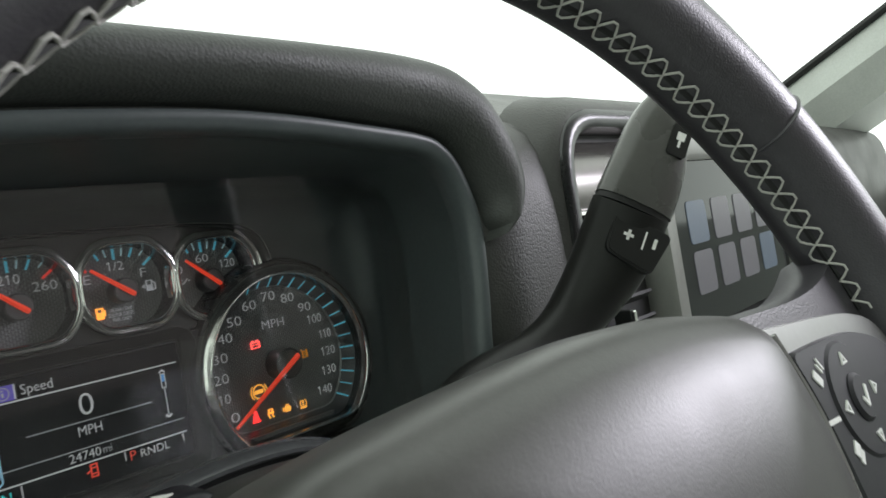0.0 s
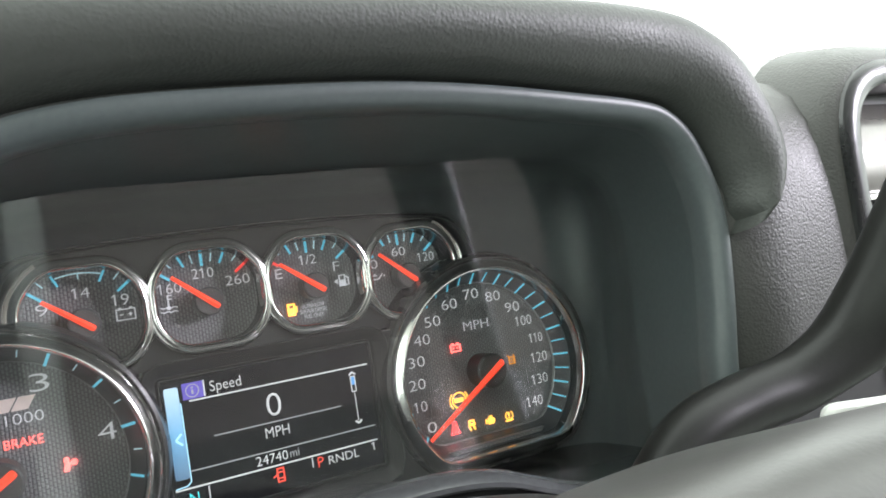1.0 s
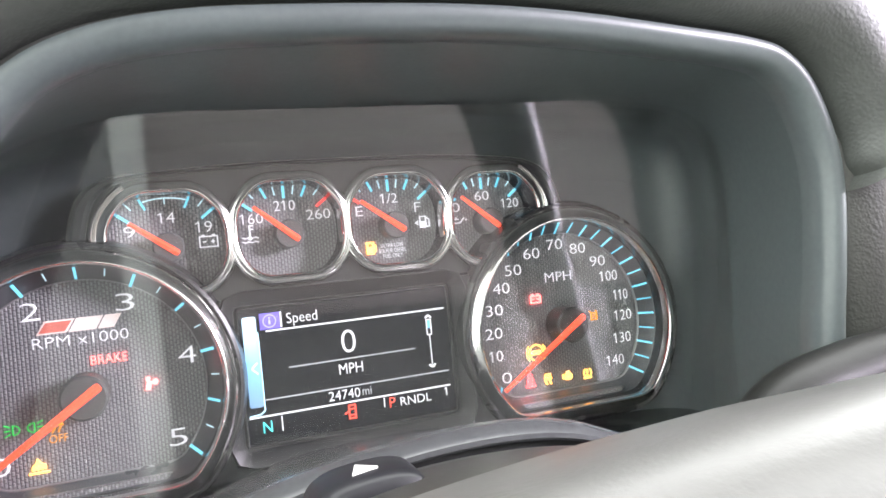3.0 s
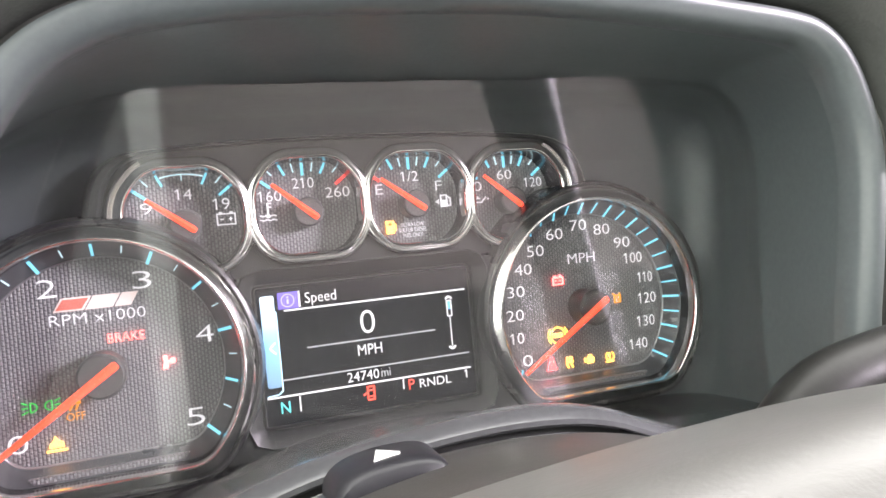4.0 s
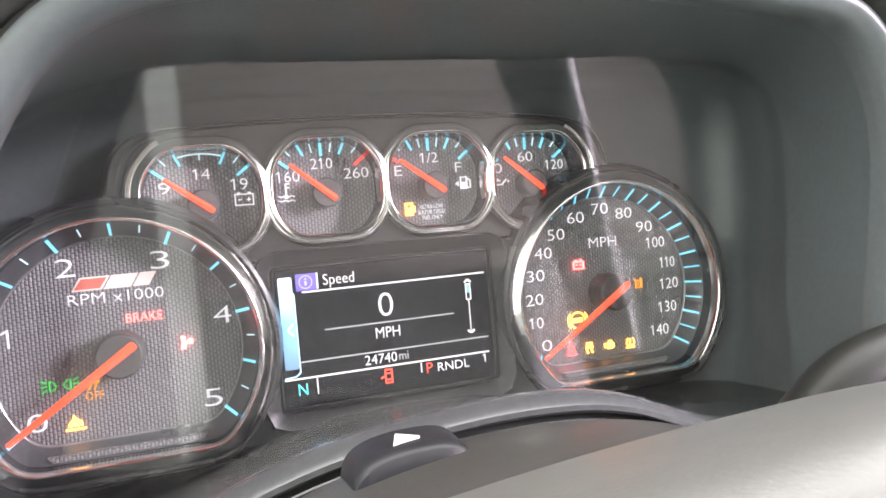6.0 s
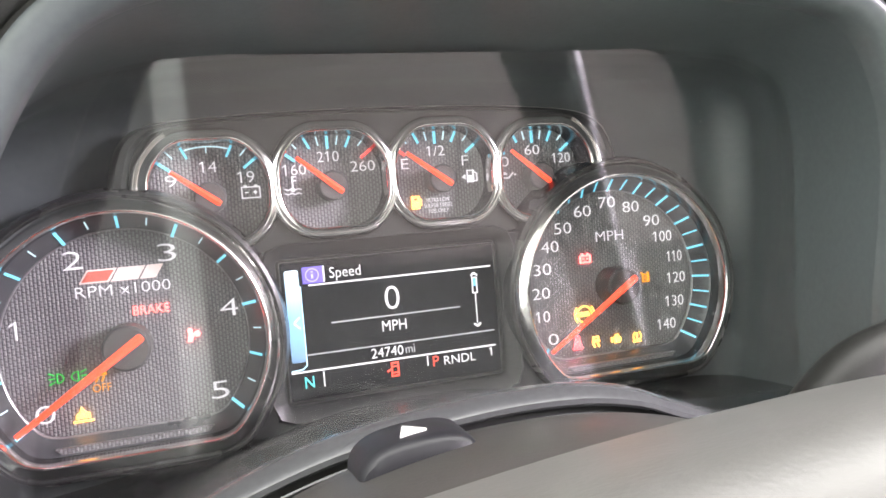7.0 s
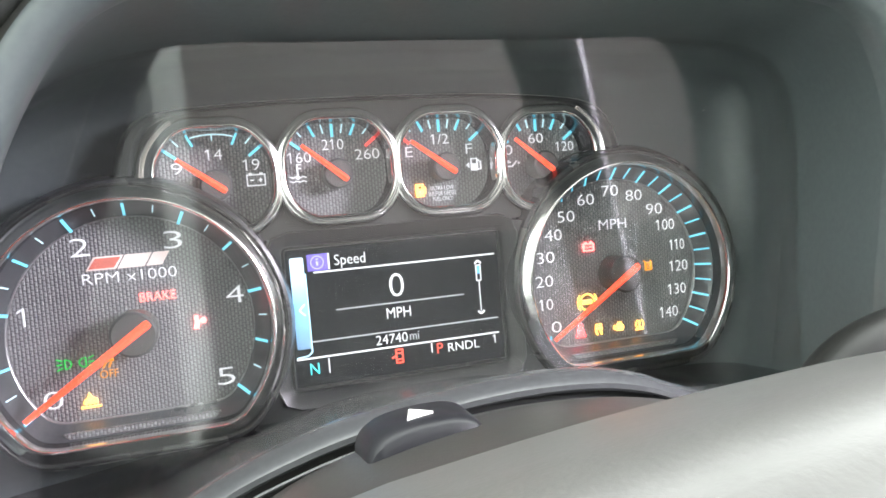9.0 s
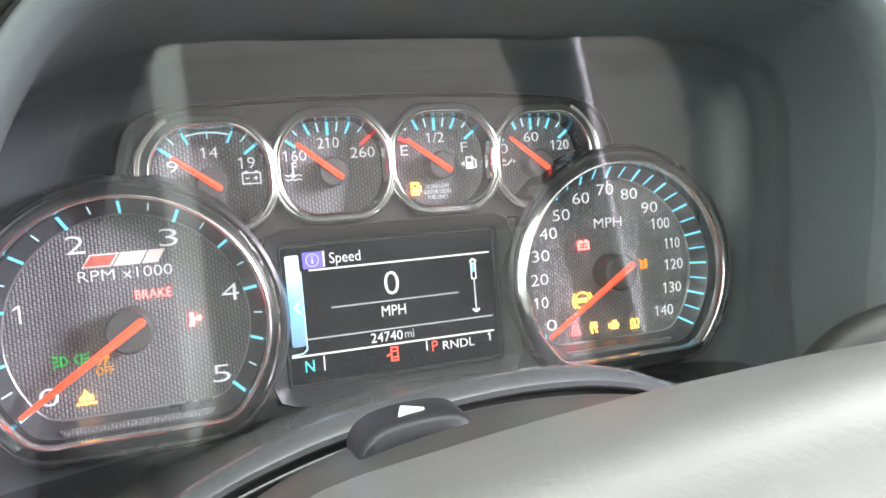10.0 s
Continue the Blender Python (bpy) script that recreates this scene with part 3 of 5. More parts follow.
fuel = gauge("fuel_gauge", 0.0238, 0.0584, "small grey fuel gauge with blue marks", [(-3, REDMARK, B), (-2.5, PALE, T), (-2, AQUA, W), (-1, PALE, T), (0, AQUA, B), (1, PALE, T), (2, AQUA, W), (2.5, PALE, T), (3, AQUA, B)],
             [("E", -0.0143, 0.0054, 0.0044, 0.0034), ("1/2", 0.0002, 0.0104, 0.0044, 0.0082), ("F", 0.0137, 0.0054, 0.0044, 0.0031),
              ("ULTRA LOW", -0.0004, -0.0112, 0.0018, 0.0108), ("SULFUR DIESEL", -0.0004, -0.0136, 0.0018, 0.0132), ("FUEL ONLY", -0.0004, -0.0160, 0.0018, 0.0092)], (0.0080, 0.0676))
oil = gauge("oil_gauge", 0.0708, 0.0565, "small grey oil pressure gauge with blue marks", [(-3, AQUA, B), (-2.5, PALE, T), (-2, AQUA, W), (-1, PALE, T), (0, AQUA, B), (1, PALE, T), (2, AQUA, W), (2.5, PALE, T), (3, AQUA, B)],
            [("0", -0.0141, 0.0056, 0.0044, 0.0040), ("60", 0.0, 0.0103, 0.0044, 0.0074), ("120", 0.0146, 0.0059, 0.0044, 0.0092)], (0.0561, 0.0662))
# --- small pictograms on the gauges
def icon(bms, mat, parent, label):
    return part("symbol", merge(*bms), mat, parent, label, smooth=False)


def box_outline(x0, z0, x1, z1, w, y0, y1):
    return [bar(x0 - w / 2, z0, x1 + w / 2, z0, w, y0, y1), bar(x0 - w / 2, z1, x1 + w / 2, z1, w, y0, y1), bar(x0, z0, x0, z1, w, y0, y1), bar(x1, z0, x1, z1, w, y0, y1)]


def arc_band(cx, cz, r0, r1, a0, a1, y, n=20):
    """A flat curved stroke; angles from straight up, clockwise."""
    return loft([[(cx + r * math.sin(q), y, cz + r * math.cos(q)) for q in (a0 + (a1 - a0) * i / n for i in range(n + 1))] for r in (r0, r1)], closed=False)


Y0, Y1 = FACE_Y - 0.0008, FACE_Y - 0.0002
bx, bz = -0.0566, 0.0560
icon(box_outline(bx - 0.0036, bz - 0.0022, bx + 0.0036, bz + 0.0022, 0.0005, Y0, Y1) + [bar(bx - 0.0024, bz, bx - 0.0010, bz, 0.0005, Y0, Y1), bar(bx + 0.0010, bz, bx + 0.0025, bz, 0.0005, Y0, Y1), bar(bx + 0.00175, bz - 0.0008, bx + 0.00175, bz + 0.0008, 0.0005, Y0, Y1), bar(bx - 0.0028, bz + 0.0027, bx - 0.0014, bz + 0.0027, 0.0006, Y0, Y1), bar(bx + 0.0014, bz + 0.0027, bx + 0.0028, bz + 0.0027, 0.0006, Y0, Y1)], WHITE, volt, "white battery symbol")
bx, bz = -0.0396, 0.0572
icon([bar(bx, bz - 0.0012, bx, bz + 0.0042, 0.0007, Y0, Y1), bar(bx, bz + 0.0040, bx + 0.0016, bz + 0.0040, 0.0005, Y0, Y1), bar(bx, bz + 0.0024, bx + 0.0016, bz + 0.0024, 0.0005, Y0, Y1), disc(bx, bz - 0.0014, 0.0009, Y0, Y1, n=12)]
     + [bar(bx - 0.0034 + 0.0014 * i, bz - 0.0010 - 0.0005 * (i % 2), bx - 0.0020 + 0.0014 * i, bz - 0.0015 + 0.0005 * (i % 2), 0.0005, Y0, Y1) for i in range(5)]
     + [bar(bx - 0.0034 + 0.0014 * i, bz - 0.0028 - 0.0005 * (i % 2), bx - 0.0020 + 0.0014 * i, bz - 0.0033 + 0.0005 * (i % 2), 0.0005, Y0, Y1) for i in range(5)], WHITE, temp, "white thermometer symbol")
bx, bz = 0.0396, 0.0566
icon(box_outline(bx - 0.0016, bz - 0.0024, bx + 0.0012, bz + 0.0026, 0.0005, Y0, Y1) + [plate([(bx - 0.0017, bz - 0.0026), (bx + 0.0013, bz - 0.0026), (bx + 0.0013, bz + 0.0004), (bx - 0.0017, bz + 0.0004)], Y0, Y1), bar(bx + 0.0014, bz + 0.002, bx + 0.0030, bz + 0.0010, 0.0005, Y0, Y1), bar(bx + 0.0029, bz + 0.0012, bx + 0.0029, bz - 0.0022, 0.0005, Y0, Y1), bar(bx + 0.0014, bz - 0.0022, bx + 0.0030, bz - 0.0022, 0.0005, Y0, Y1), plate([(bx - 0.0044, bz - 0.0002), (bx - 0.0026, bz - 0.0014), (bx - 0.0026, bz + 0.0010)], Y0, Y1)], WHITE, fuel, "white fuel pump symbol with arrow")
bx, bz = 0.0568, 0.0556
icon([bar(bx - 0.0030, bz + 0.0012, bx - 0.0016, bz - 0.0008, 0.0006, Y0, Y1), bar(bx - 0.0018, bz - 0.0010, bx + 0.0014, bz - 0.0010, 0.0006, Y0, Y1), bar(bx + 0.0012, bz - 0.0010, bx + 0.0036, bz + 0.0014, 0.0006, Y0, Y1), bar(bx - 0.0018, bz + 0.0008, bx + 0.0006, bz + 0.0008, 0.0006, Y0, Y1), bar(bx - 0.0006, bz + 0.0008, bx - 0.0006, bz + 0.0018, 0.0006, Y0, Y1), disc(bx + 0.0045, bz + 0.0004, 0.0005, Y0, Y1, n=10)], WHITE, oil, "white oil can symbol")

# --- warning lamps on the dials
FY0, FY1 = FACE_Y - 0.0008, FACE_Y - 0.0001


def lamp(bms, mat, parent, label):
    return part("warning_lamp", merge(*bms), mat, parent, label, smooth=False)


bx, bz = 0.0868, -0.0258
lamp([disc(bx, bz + 0.0024, 0.0012, FY0, FY1, n=14), plate([(bx - 0.0022, bz - 0.0030), (bx + 0.0022, bz - 0.0030), (bx + 0.0014, bz + 0.0012), (bx - 0.0014, bz + 0.0012)], FY0, FY1), bar(bx - 0.0026, bz - 0.0026, bx + 0.0026, bz - 0.0026, 0.0008, FY0, FY1)], REDLAMP, speedo, "glowing red seat belt warning lamp")
bx, bz = -0.1309, -0.0097
lamp([bar(bx + s * 0.0046, bz + dz, bx + s * 0.0066, bz + dz * 1.7, 0.0004, FY0, FY1) for s in (1, -1) for dz in (-0.0013, 0.0, 0.0013)]
     + [bar(bx + s * 0.0037, bz - 0.0018, bx + s * 0.0037, bz + 0.0018, 0.0004, FY0, FY1) for s in (1, -1)]
     + [loft([[(bx + s * (0.0036 - r * math.cos(q) * 1.25), FY0, bz + r * math.sin(q)) for q in (-1.57 + 3.14 * i / 10 for i in range(11))] for r in (0.0020, 0.0016)], closed=False) for s in (1, -1)], GREEN, tach, "green side lamp symbol")
bx, bz = -0.0989, 0.0129
part("warning_lamp", lettering("BRAKE", bx, bz, 0.0034, FACE_Y - 0.0002, width=0.0134), BRAKELAMP, tach, "glowing red brake warning word", smooth=False)
# brake system lamp: a ring with its shoes and a worded bar
bx, bz = 0.0913, -0.0125
lamp([arc_band(bx, bz, 0.0042, 0.0035, 0, 6.283, FY0, 32), bar(bx - 0.0026, bz, bx + 0.0026, bz, 0.0020, FY0, FY1)]
     + [arc_band(bx, bz, 0.0055, 0.0049, c - 0.75, c + 0.75, FY0, 12) for c in (math.pi / 2, -math.pi / 2)], AMBER, speedo, "amber brake system warning lamp")
# skidding car lamp beside the seat belt
bx, bz = 0.0966, -0.0266
lamp(box_outline(bx - 0.0012, bz + 0.0006, bx + 0.0012, bz + 0.0024, 0.0007, FY0, FY1) + [bar(bx - 0.0020, bz + 0.0004, bx + 0.0020, bz + 0.0004, 0.0008, FY0, FY1), bar(bx - 0.0016, bz - 0.0004, bx - 0.0008, bz - 0.0024, 0.0007, FY0, FY1), bar(bx + 0.0008, bz - 0.0004, bx + 0.0016, bz - 0.0024, 0.0007, FY0, FY1)], AMBER, speedo, "amber skidding car lamp")
# engine lamp
bx, bz = 0.1080, -0.0266
lamp([plate([(bx - 0.0016, bz - 0.0018), (bx + 0.0016, bz - 0.0018), (bx + 0.0022, bz - 0.0006), (bx + 0.0022, bz + 0.0006), (bx + 0.0012, bz + 0.0014), (bx - 0.0016, bz + 0.0014)], FY0, FY1), bar(bx - 0.0008, bz + 0.0020, bx + 0.0010, bz + 0.0020, 0.0006, FY0, FY1), bar(bx - 0.0028, bz - 0.0012, bx - 0.0028, bz + 0.0010, 0.0006, FY0, FY1), bar(bx - 0.0028, bz, bx - 0.0016, bz, 0.0006, FY0, FY1)], AMBER, speedo, "amber engine lamp")
# tyre pressure lamp
bx, bz = 0.1191, -0.0266
lamp([arc_band(bx, bz, 0.0025, 0.0019, 0.5, 5.78, FY0), bar(bx, bz - 0.0002, bx, bz + 0.0016, 0.0007, FY0, FY1), bar(bx, bz - 0.0014, bx, bz - 0.0008, 0.0007, FY0, FY1), bar(bx - 0.0022, bz - 0.0026, bx + 0.0022, bz - 0.0026, 0.0006, FY0, FY1)], AMBER, speedo, "amber tyre pressure lamp")
# exhaust fluid lamp, weaker than the rest
bx, bz = 0.1264, 0.0015
lamp(box_outline(bx - 0.0016, bz - 0.0020, bx + 0.0016, bz + 0.0014, 0.0006, FY0, FY1) + [bar(bx - 0.0026, bz + 0.0026, bx - 0.0012, bz + 0.0014, 0.0006, FY0, FY1), arc_band(bx, bz - 0.0002, 0.0010, 0.0005, 0, 6.283, FY0, 12), bar(bx + 0.0014, bz + 0.0016, bx + 0.0014, bz + 0.0026, 0.0006, FY0, FY1)], DIMAMBER, speedo, "weak amber exhaust fluid lamp")
bx, bz = 0.0941, 0.0137
lamp(box_outline(bx - 0.0026, bz - 0.0017, bx + 0.0026, bz + 0.0015, 0.0006, FY0, FY1) + [bar(bx - 0.0020, bz + 0.0022, bx - 0.0008, bz + 0.0022, 0.0007, FY0, FY1), bar(bx + 0.0008, bz + 0.0022, bx + 0.0020, bz + 0.0022, 0.0007, FY0, FY1), bar(bx - 0.0016, bz, bx - 0.0006, bz, 0.0006, FY0, FY1), bar(bx + 0.0006, bz, bx + 0.0016, bz, 0.0006, FY0, FY1)], BRAKELAMP, speedo, "red battery lamp")
# traction lamp with its word, and the regeneration lamp, on the rev counter
bx, bz = -0.1195, -0.0108
lamp(box_outline(bx - 0.0015, bz + 0.0008, bx + 0.0015, bz + 0.0026, 0.0007, FY0, FY1) + [bar(bx - 0.0022, bz + 0.0006, bx + 0.0022, bz + 0.0006, 0.0008, FY0, FY1), bar(bx - 0.0006, bz - 0.0002, bx - 0.0020, bz - 0.0022, 0.0006, FY0, FY1), bar(bx + 0.0012, bz - 0.0002, bx + 0.0002, bz - 0.0022, 0.0006, FY0, FY1), lettering("OFF", bx + 0.0001, bz - 0.0046, 0.0030, FY0 + 0.0003, width=0.0066)], DIMAMBER, tach, "amber traction lamp with a word")
bx, bz = -0.1270, -0.0252
lamp([plate([(bx - 0.0026, bz - 0.0010), (bx + 0.0026, bz - 0.0010), (bx + 0.0024, bz + 0.0008), (bx + 0.0010, bz + 0.0014), (bx - 0.0004, bz + 0.0034), (bx - 0.0012, bz + 0.0014), (bx - 0.0024, bz + 0.0004)], FY0, FY1), bar(bx - 0.0036, bz - 0.0022, bx + 0.0036, bz - 0.0022, 0.0007, FY0, FY1)], AMBER, tach, "amber heat lamp")
bx, bz = -0.0842, 0.0006
lamp([disc(bx - 0.0012, bz + 0.0018, 0.0010, FY0, FY1, n=12), plate([(bx - 0.0026, bz - 0.0026), (bx - 0.0006, bz - 0.0026), (bx + 0.0006, bz + 0.0006), (bx - 0.0016, bz + 0.0010)], FY0, FY1), disc(bx + 0.0015, bz + 0.0004, 0.0012, FY0, FY1, n=12)], BRAKELAMP, tach, "red airbag warning lamp")
bx, bz = 0.0132, 0.0466
lamp(box_outline(bx - 0.0017, bz - 0.0024, bx + 0.0011, bz + 0.0024, 0.0008, Y0, Y1) + [plate([(bx - 0.0018, bz - 0.0026), (bx + 0.0012, bz - 0.0026), (bx + 0.0012, bz + 0.0006), (bx - 0.0018, bz + 0.0006)], Y0, Y1), bar(bx + 0.0021, bz - 0.0014, bx + 0.0021, bz + 0.0014, 0.0006, Y0, Y1)], AMBER, fuel, "amber low fuel lamp")

# --- the display between the dials
scr_out = rounded([(-0.0490, 0.0260), (0.0440, 0.0260), (0.0440, -0.0310), (-0.0490, -0.0310)], 0.001, 2)
display = part("display", plate(scr_out, 0.0006, 0.003), PANEL, cluster, "black information display with white and blue readouts", smooth=False)
part("display_frame", frame_ring(scr_out, [(-0.0002, 0.001), (-0.0002, 0.0004), (0.0002, 0.0001), (0.0004, 0.0012), (0.0014, 0.0012), (0.0016, -0.0002), (0.0022, -0.0008), (0.0068, -0.0050), (0.0074, -0.0053), (0.0080, -0.0046)], close=False), TRAY, display, "dark satin sloping surround of the display")
DY0, DY1 = 0.0002, 0.0005


def ink(bms, mat, label=""):
    return part("readout", merge(*bms) if isinstance(bms, list) else bms, mat, display, label, smooth=False)


ink([bar(-0.0380, 0.0161, 0.0420, 0.0161, 0.0006, DY0, DY1)], INK, "white rule")
ink([bar(-0.0480, -0.0191, 0.0415, -0.0191, 0.0006, DY0, DY1)], INK, "white rule")
ink([bar(-0.0425, -0.0124, 0.0415, -0.0124, 0.0004, DY0, DY1)], INKDIM, "grey rule")
ink([bar(-0.0300, -0.0003, 0.0265, -0.0003, 0.0004, DY0, DY1)], INKDIM, "grey rule")
ink(plate(rounded([(-0.0474, 0.0228), (-0.0418, 0.0228), (-0.0418, -0.0150), (-0.0474, -0.0150)], 0.001, 2), DY0, DY1), TAB, "blue tab fading from pale to dark")
ink([bar(-0.0414, 0.016, -0.0414, -0.0165, 0.0004, DY0, DY1), bar(-0.0414, -0.0165, -0.0432, -0.0180, 0.0004, DY0, DY1), bar(-0.0432, -0.0180, -0.0478, -0.0184, 0.0004, DY0, DY1)], INKSKY, "pale blue outline")
ink([bar(-0.0428, -0.0012, -0.0452, 0.0012, 0.0008, DY0 - 0.0003, DY0), bar(-0.0452, 0.0012, -0.0428, 0.0036, 0.0008, DY0 - 0.0003, DY0)], INKSKY, "arrow")
ink(plate([(-0.0402, 0.0168), (-0.0318, 0.0168), (-0.0318, 0.0236), (-0.0402, 0.0236)], DY0, DY1), INKPURPLE, "violet tile")
ink([loft([[(-0.0362 + r * math.cos(a), DY0 - 0.0001, 0.0202 + r * math.sin(a)) for a in (2 * math.pi * i / 24 for i in range(24))] for r in (0.0028, 0.0024)]), bar(-0.0362, 0.0188, -0.0362, 0.0206, 0.0008, DY0 - 0.0003, DY0), bar(-0.0362, 0.0212, -0.0362, 0.0218, 0.0008, DY0 - 0.0003, DY0)], INKDIM, "information symbol")
ink([bar(-0.0314, 0.0170, -0.0314, 0.0236, 0.0006, DY0, DY1)], INK)
ink(lettering("Speed", -0.0225, 0.0197, 0.0058, DY1, width=0.0130), INK)
ink(lettering("0", -0.0035, 0.0072, 0.0100, DY1, width=0.0064), INK)
ink(lettering("MPH", -0.0035, -0.0046, 0.0044, DY1, width=0.0105), INK)
ink(lettering("24740", -0.0075, -0.0155, 0.0040, DY1, width=0.0138), INK)
ink(lettering("mi", 0.0025, -0.0155, 0.0034, DY1, width=0.0040), INKDIM)
ink(lettering("N", -0.0410, -0.0236, 0.0046, DY1, width=0.0036), INKCYAN)
ink(bar(-0.0350, -0.0200, -0.0350, -0.0262, 0.0004, DY0, DY1), INK)
ink(bar(0.0098, -0.0198, 0.0098, -0.0240, 0.0004, DY0, DY1), INK)
ink(lettering("P", 0.0135, -0.0225, 0.0044, DY1, width=0.0026), INKRED)
ink(lettering("RNDL", 0.0245, -0.0228, 0.0036, DY1, width=0.0145), INK)
ink(lettering("1", 0.0390, -0.0218, 0.0036, DY1, width=0.0012), INK)
ink(box_outline(-0.0062, -0.0262, -0.0034, -0.0206, 0.0006, DY0, DY1) + [bar(-0.0062, -0.0222, -0.0034, -0.0222, 0.0005, DY0, DY1), bar(-0.0062, -0.0248, -0.0034, -0.0248, 0.0005, DY0, DY1), bar(-0.0066, -0.0232, -0.0082, -0.0240, 0.0006, DY0, DY1)], INKRED, "red open door symbol")
ink([bar(0.0340, -0.0085, 0.0340, 0.0050, 0.0003, DY0, DY1), bar(0.0325, 0.0125, 0.0340, 0.0138, 0.0008, DY0, DY1), bar(0.0340, 0.0138, 0.0355, 0.0125, 0.0008, DY0, DY1), bar(0.0325, -0.0085, 0.0340, -0.0098, 0.0008, DY0, DY1), bar(0.0340, -0.0098, 0.0355, -0.0085, 0.0008, DY0, DY1)] + box_outline(0.0330, 0.0050, 0.0350, 0.0118, 0.0004, DY0, DY1), INK, "scroll bar")
ink(bar(0.0340, 0.0080, 0.0340, 0.0116, 0.0014, DY0, DY1), INKBLUE)

# --- the black panels: one behind all, one round the gauges, one round the display, and the raised brow
def inside(x, z, outline):
    """Whether a point lies within a closed outline."""
    hit = False
    for (x0, z0), (x1, z1) in zip(outline, outline[1:] + outline[:1]):
        if (z0 > z) != (z1 > z) and x < x0 + (z - z0) / (z1 - z0) * (x1 - x0):
            hit = not hit
    return hit


def panel(x0, x1, z0, z1, step, keep, y):
    """A flat panel in small squares, left open where keep says no; frames and collars cover the edges of the openings."""
    bm = bmesh.new()
    nx, nz = round((x1 - x0) / step), round((z1 - z0) / step)
    grid = {}

    def vert(i, j):
        if (i, j) not in grid:
            grid[i, j] = bm.verts.new((x0 + (x1 - x0) * i / nx, y, z0 + (z1 - z0) * j / nz))
        return grid[i, j]
    for i in range(nx):
        for j in range(nz):
            x, z = x0 + (x1 - x0) * (i + 0.5) / nx, z0 + (z1 - z0) * (j + 0.5) / nz
            if keep(x, z) and all(math.hypot(x - dx, z - dz) > 0.0588 for dx, dz in DIALS):
                bm.faces.new((vert(i, j), vert(i + 1, j), vert(i + 1, j + 1), vert(i, j + 1)))
    rim = [e for e in bm.edges if len(e.link_faces) == 1]
    res = bmesh.ops.extrude_edge_only(bm, edges=rim)
    for v in res["geom"]:
        if isinstance(v, bmesh.types.BMVert):
            v.co.y += 0.003
    return bm


part("mask", plate(rounded([(-0.185, 0.105), (0.19, 0.105), (0.19, -0.075), (-0.185, -0.075)], 0.02), 0.0122, 0.016), SHROUD, cluster, "dark plastic mask behind the dials")
GROOVE = 0.0312
brow = spline([(-0.108, 0.030), (-0.106, 0.058), (-0.097, 0.0795), (-0.066, 0.0848), (0.0, 0.0862), (0.064, 0.0842), (0.095, 0.0780), (0.105, 0.058), (0.107, 0.030)], 60)


def scaled(k):
    return [(p[0] * k, (p[1] - 0.055) * k + 0.055) for p in brow]


GAUGES = ((-0.0726, 0.0570), (-0.0238, 0.0585), (0.0238, 0.0584), (0.0708, 0.0565))
openings = [octagon(cx, cz, 0.0240, 0.0215) for cx, cz in GAUGES]
brow_line = scaled(1.0)
part("gauge_panel", panel(-0.110, 0.110, GROOVE, 0.0872, 0.001, lambda x, z: inside(x, z, brow_line) and not any(inside(x, z, o) for o in openings), -0.0012), MASK, cluster, "black plastic panel round the four gauges", smooth=False)
part("display_panel", panel(-0.070, 0.070, -0.0420, GROOVE - 0.0012, 0.001, lambda x, z: not (-0.0550 < x < 0.0500 and -0.0370 < z < 0.0265 + 0.0055), -0.0040), MASK, cluster, "black plastic panel round the display", smooth=False)
part("brow", cut_by_dials(loft([[(x, y, z) for x, z in scaled(k)] for k, y in ((0.968, -0.0010), (0.972, -0.0030), (0.985, -0.0042), (1.01, -0.0040), (1.035, -0.0010), (1.045, 0.0122))], closed=False), 0.0592), MASK, cluster, "raised plastic brow round the four gauges")

# ---------------------------------------------------------------- binnacle: shroud, lip and padded hood
dash = thing("dashboard", (0.35, 0.1, -0.3), "dark grey dashboard with a padded hood over the dials", "dashboard", kind="structure")
N = 240
rim_line = spline([(-0.150, -0.085), (-0.148, -0.03), (-0.142, 0.02), (-0.134, 0.055), (-0.121, 0.082), (-0.108, 0.0985), (-0.090, 0.1085), (-0.066, 0.114), (-0.034, 0.1165), (0.02, 0.118), (0.062, 0.1165), (0.109, 0.112), (0.138, 0.1085), (0.153, 0.104), (0.165, 0.0925), (0.1735, 0.071), (0.1755, 0.050), (0.172, 0.02), (0.167, -0.01), (0.163, -0.06)], N)
back_line = spline([(-0.182, -0.080), (-0.181, -0.03), (-0.178, 0.02), (-0.168, 0.058), (-0.150, 0.080), (-0.128, 0.092), (-0.10, 0.0985), (-0.065, 0.1005), (-0.033, 0.1015), (0.02, 0.102), (0.063, 0.1015), (0.110, 0.1015), (0.145, 0.1000), (0.166, 0.0965), (0.180, 0.0885), (0.1865, 0.072), (0.1870, 0.050), (0.1850, 0.022), (0.1800, -0.012), (0.1700, -0.06)], N)


def grow(line, o, c=(0.02, 0.03)):
    """The line pushed out from the binnacle's middle."""
    res = []
    for i, p in enumerate(line):
        a, b = line[max(i - 1, 0)], line[min(i + 1, len(line) - 1)]
        d = Vector((b[0] - a[0], b[1] - a[1])).normalized()
        res.append((p[0] - d[1] * o, p[1] + d[0] * o))
    return res


lip_line = grow(rim_line, -0.0070)


def lerp_line(a, b, t, dz=0.0):
    return [(p[0] * (1 - t) + q[0] * t, p[1] * (1 - t) + q[1] * t + dz) for p, q in zip(a, b)]


def xz(line, y):
    return [(p[0], y, p[1]) for p in line]


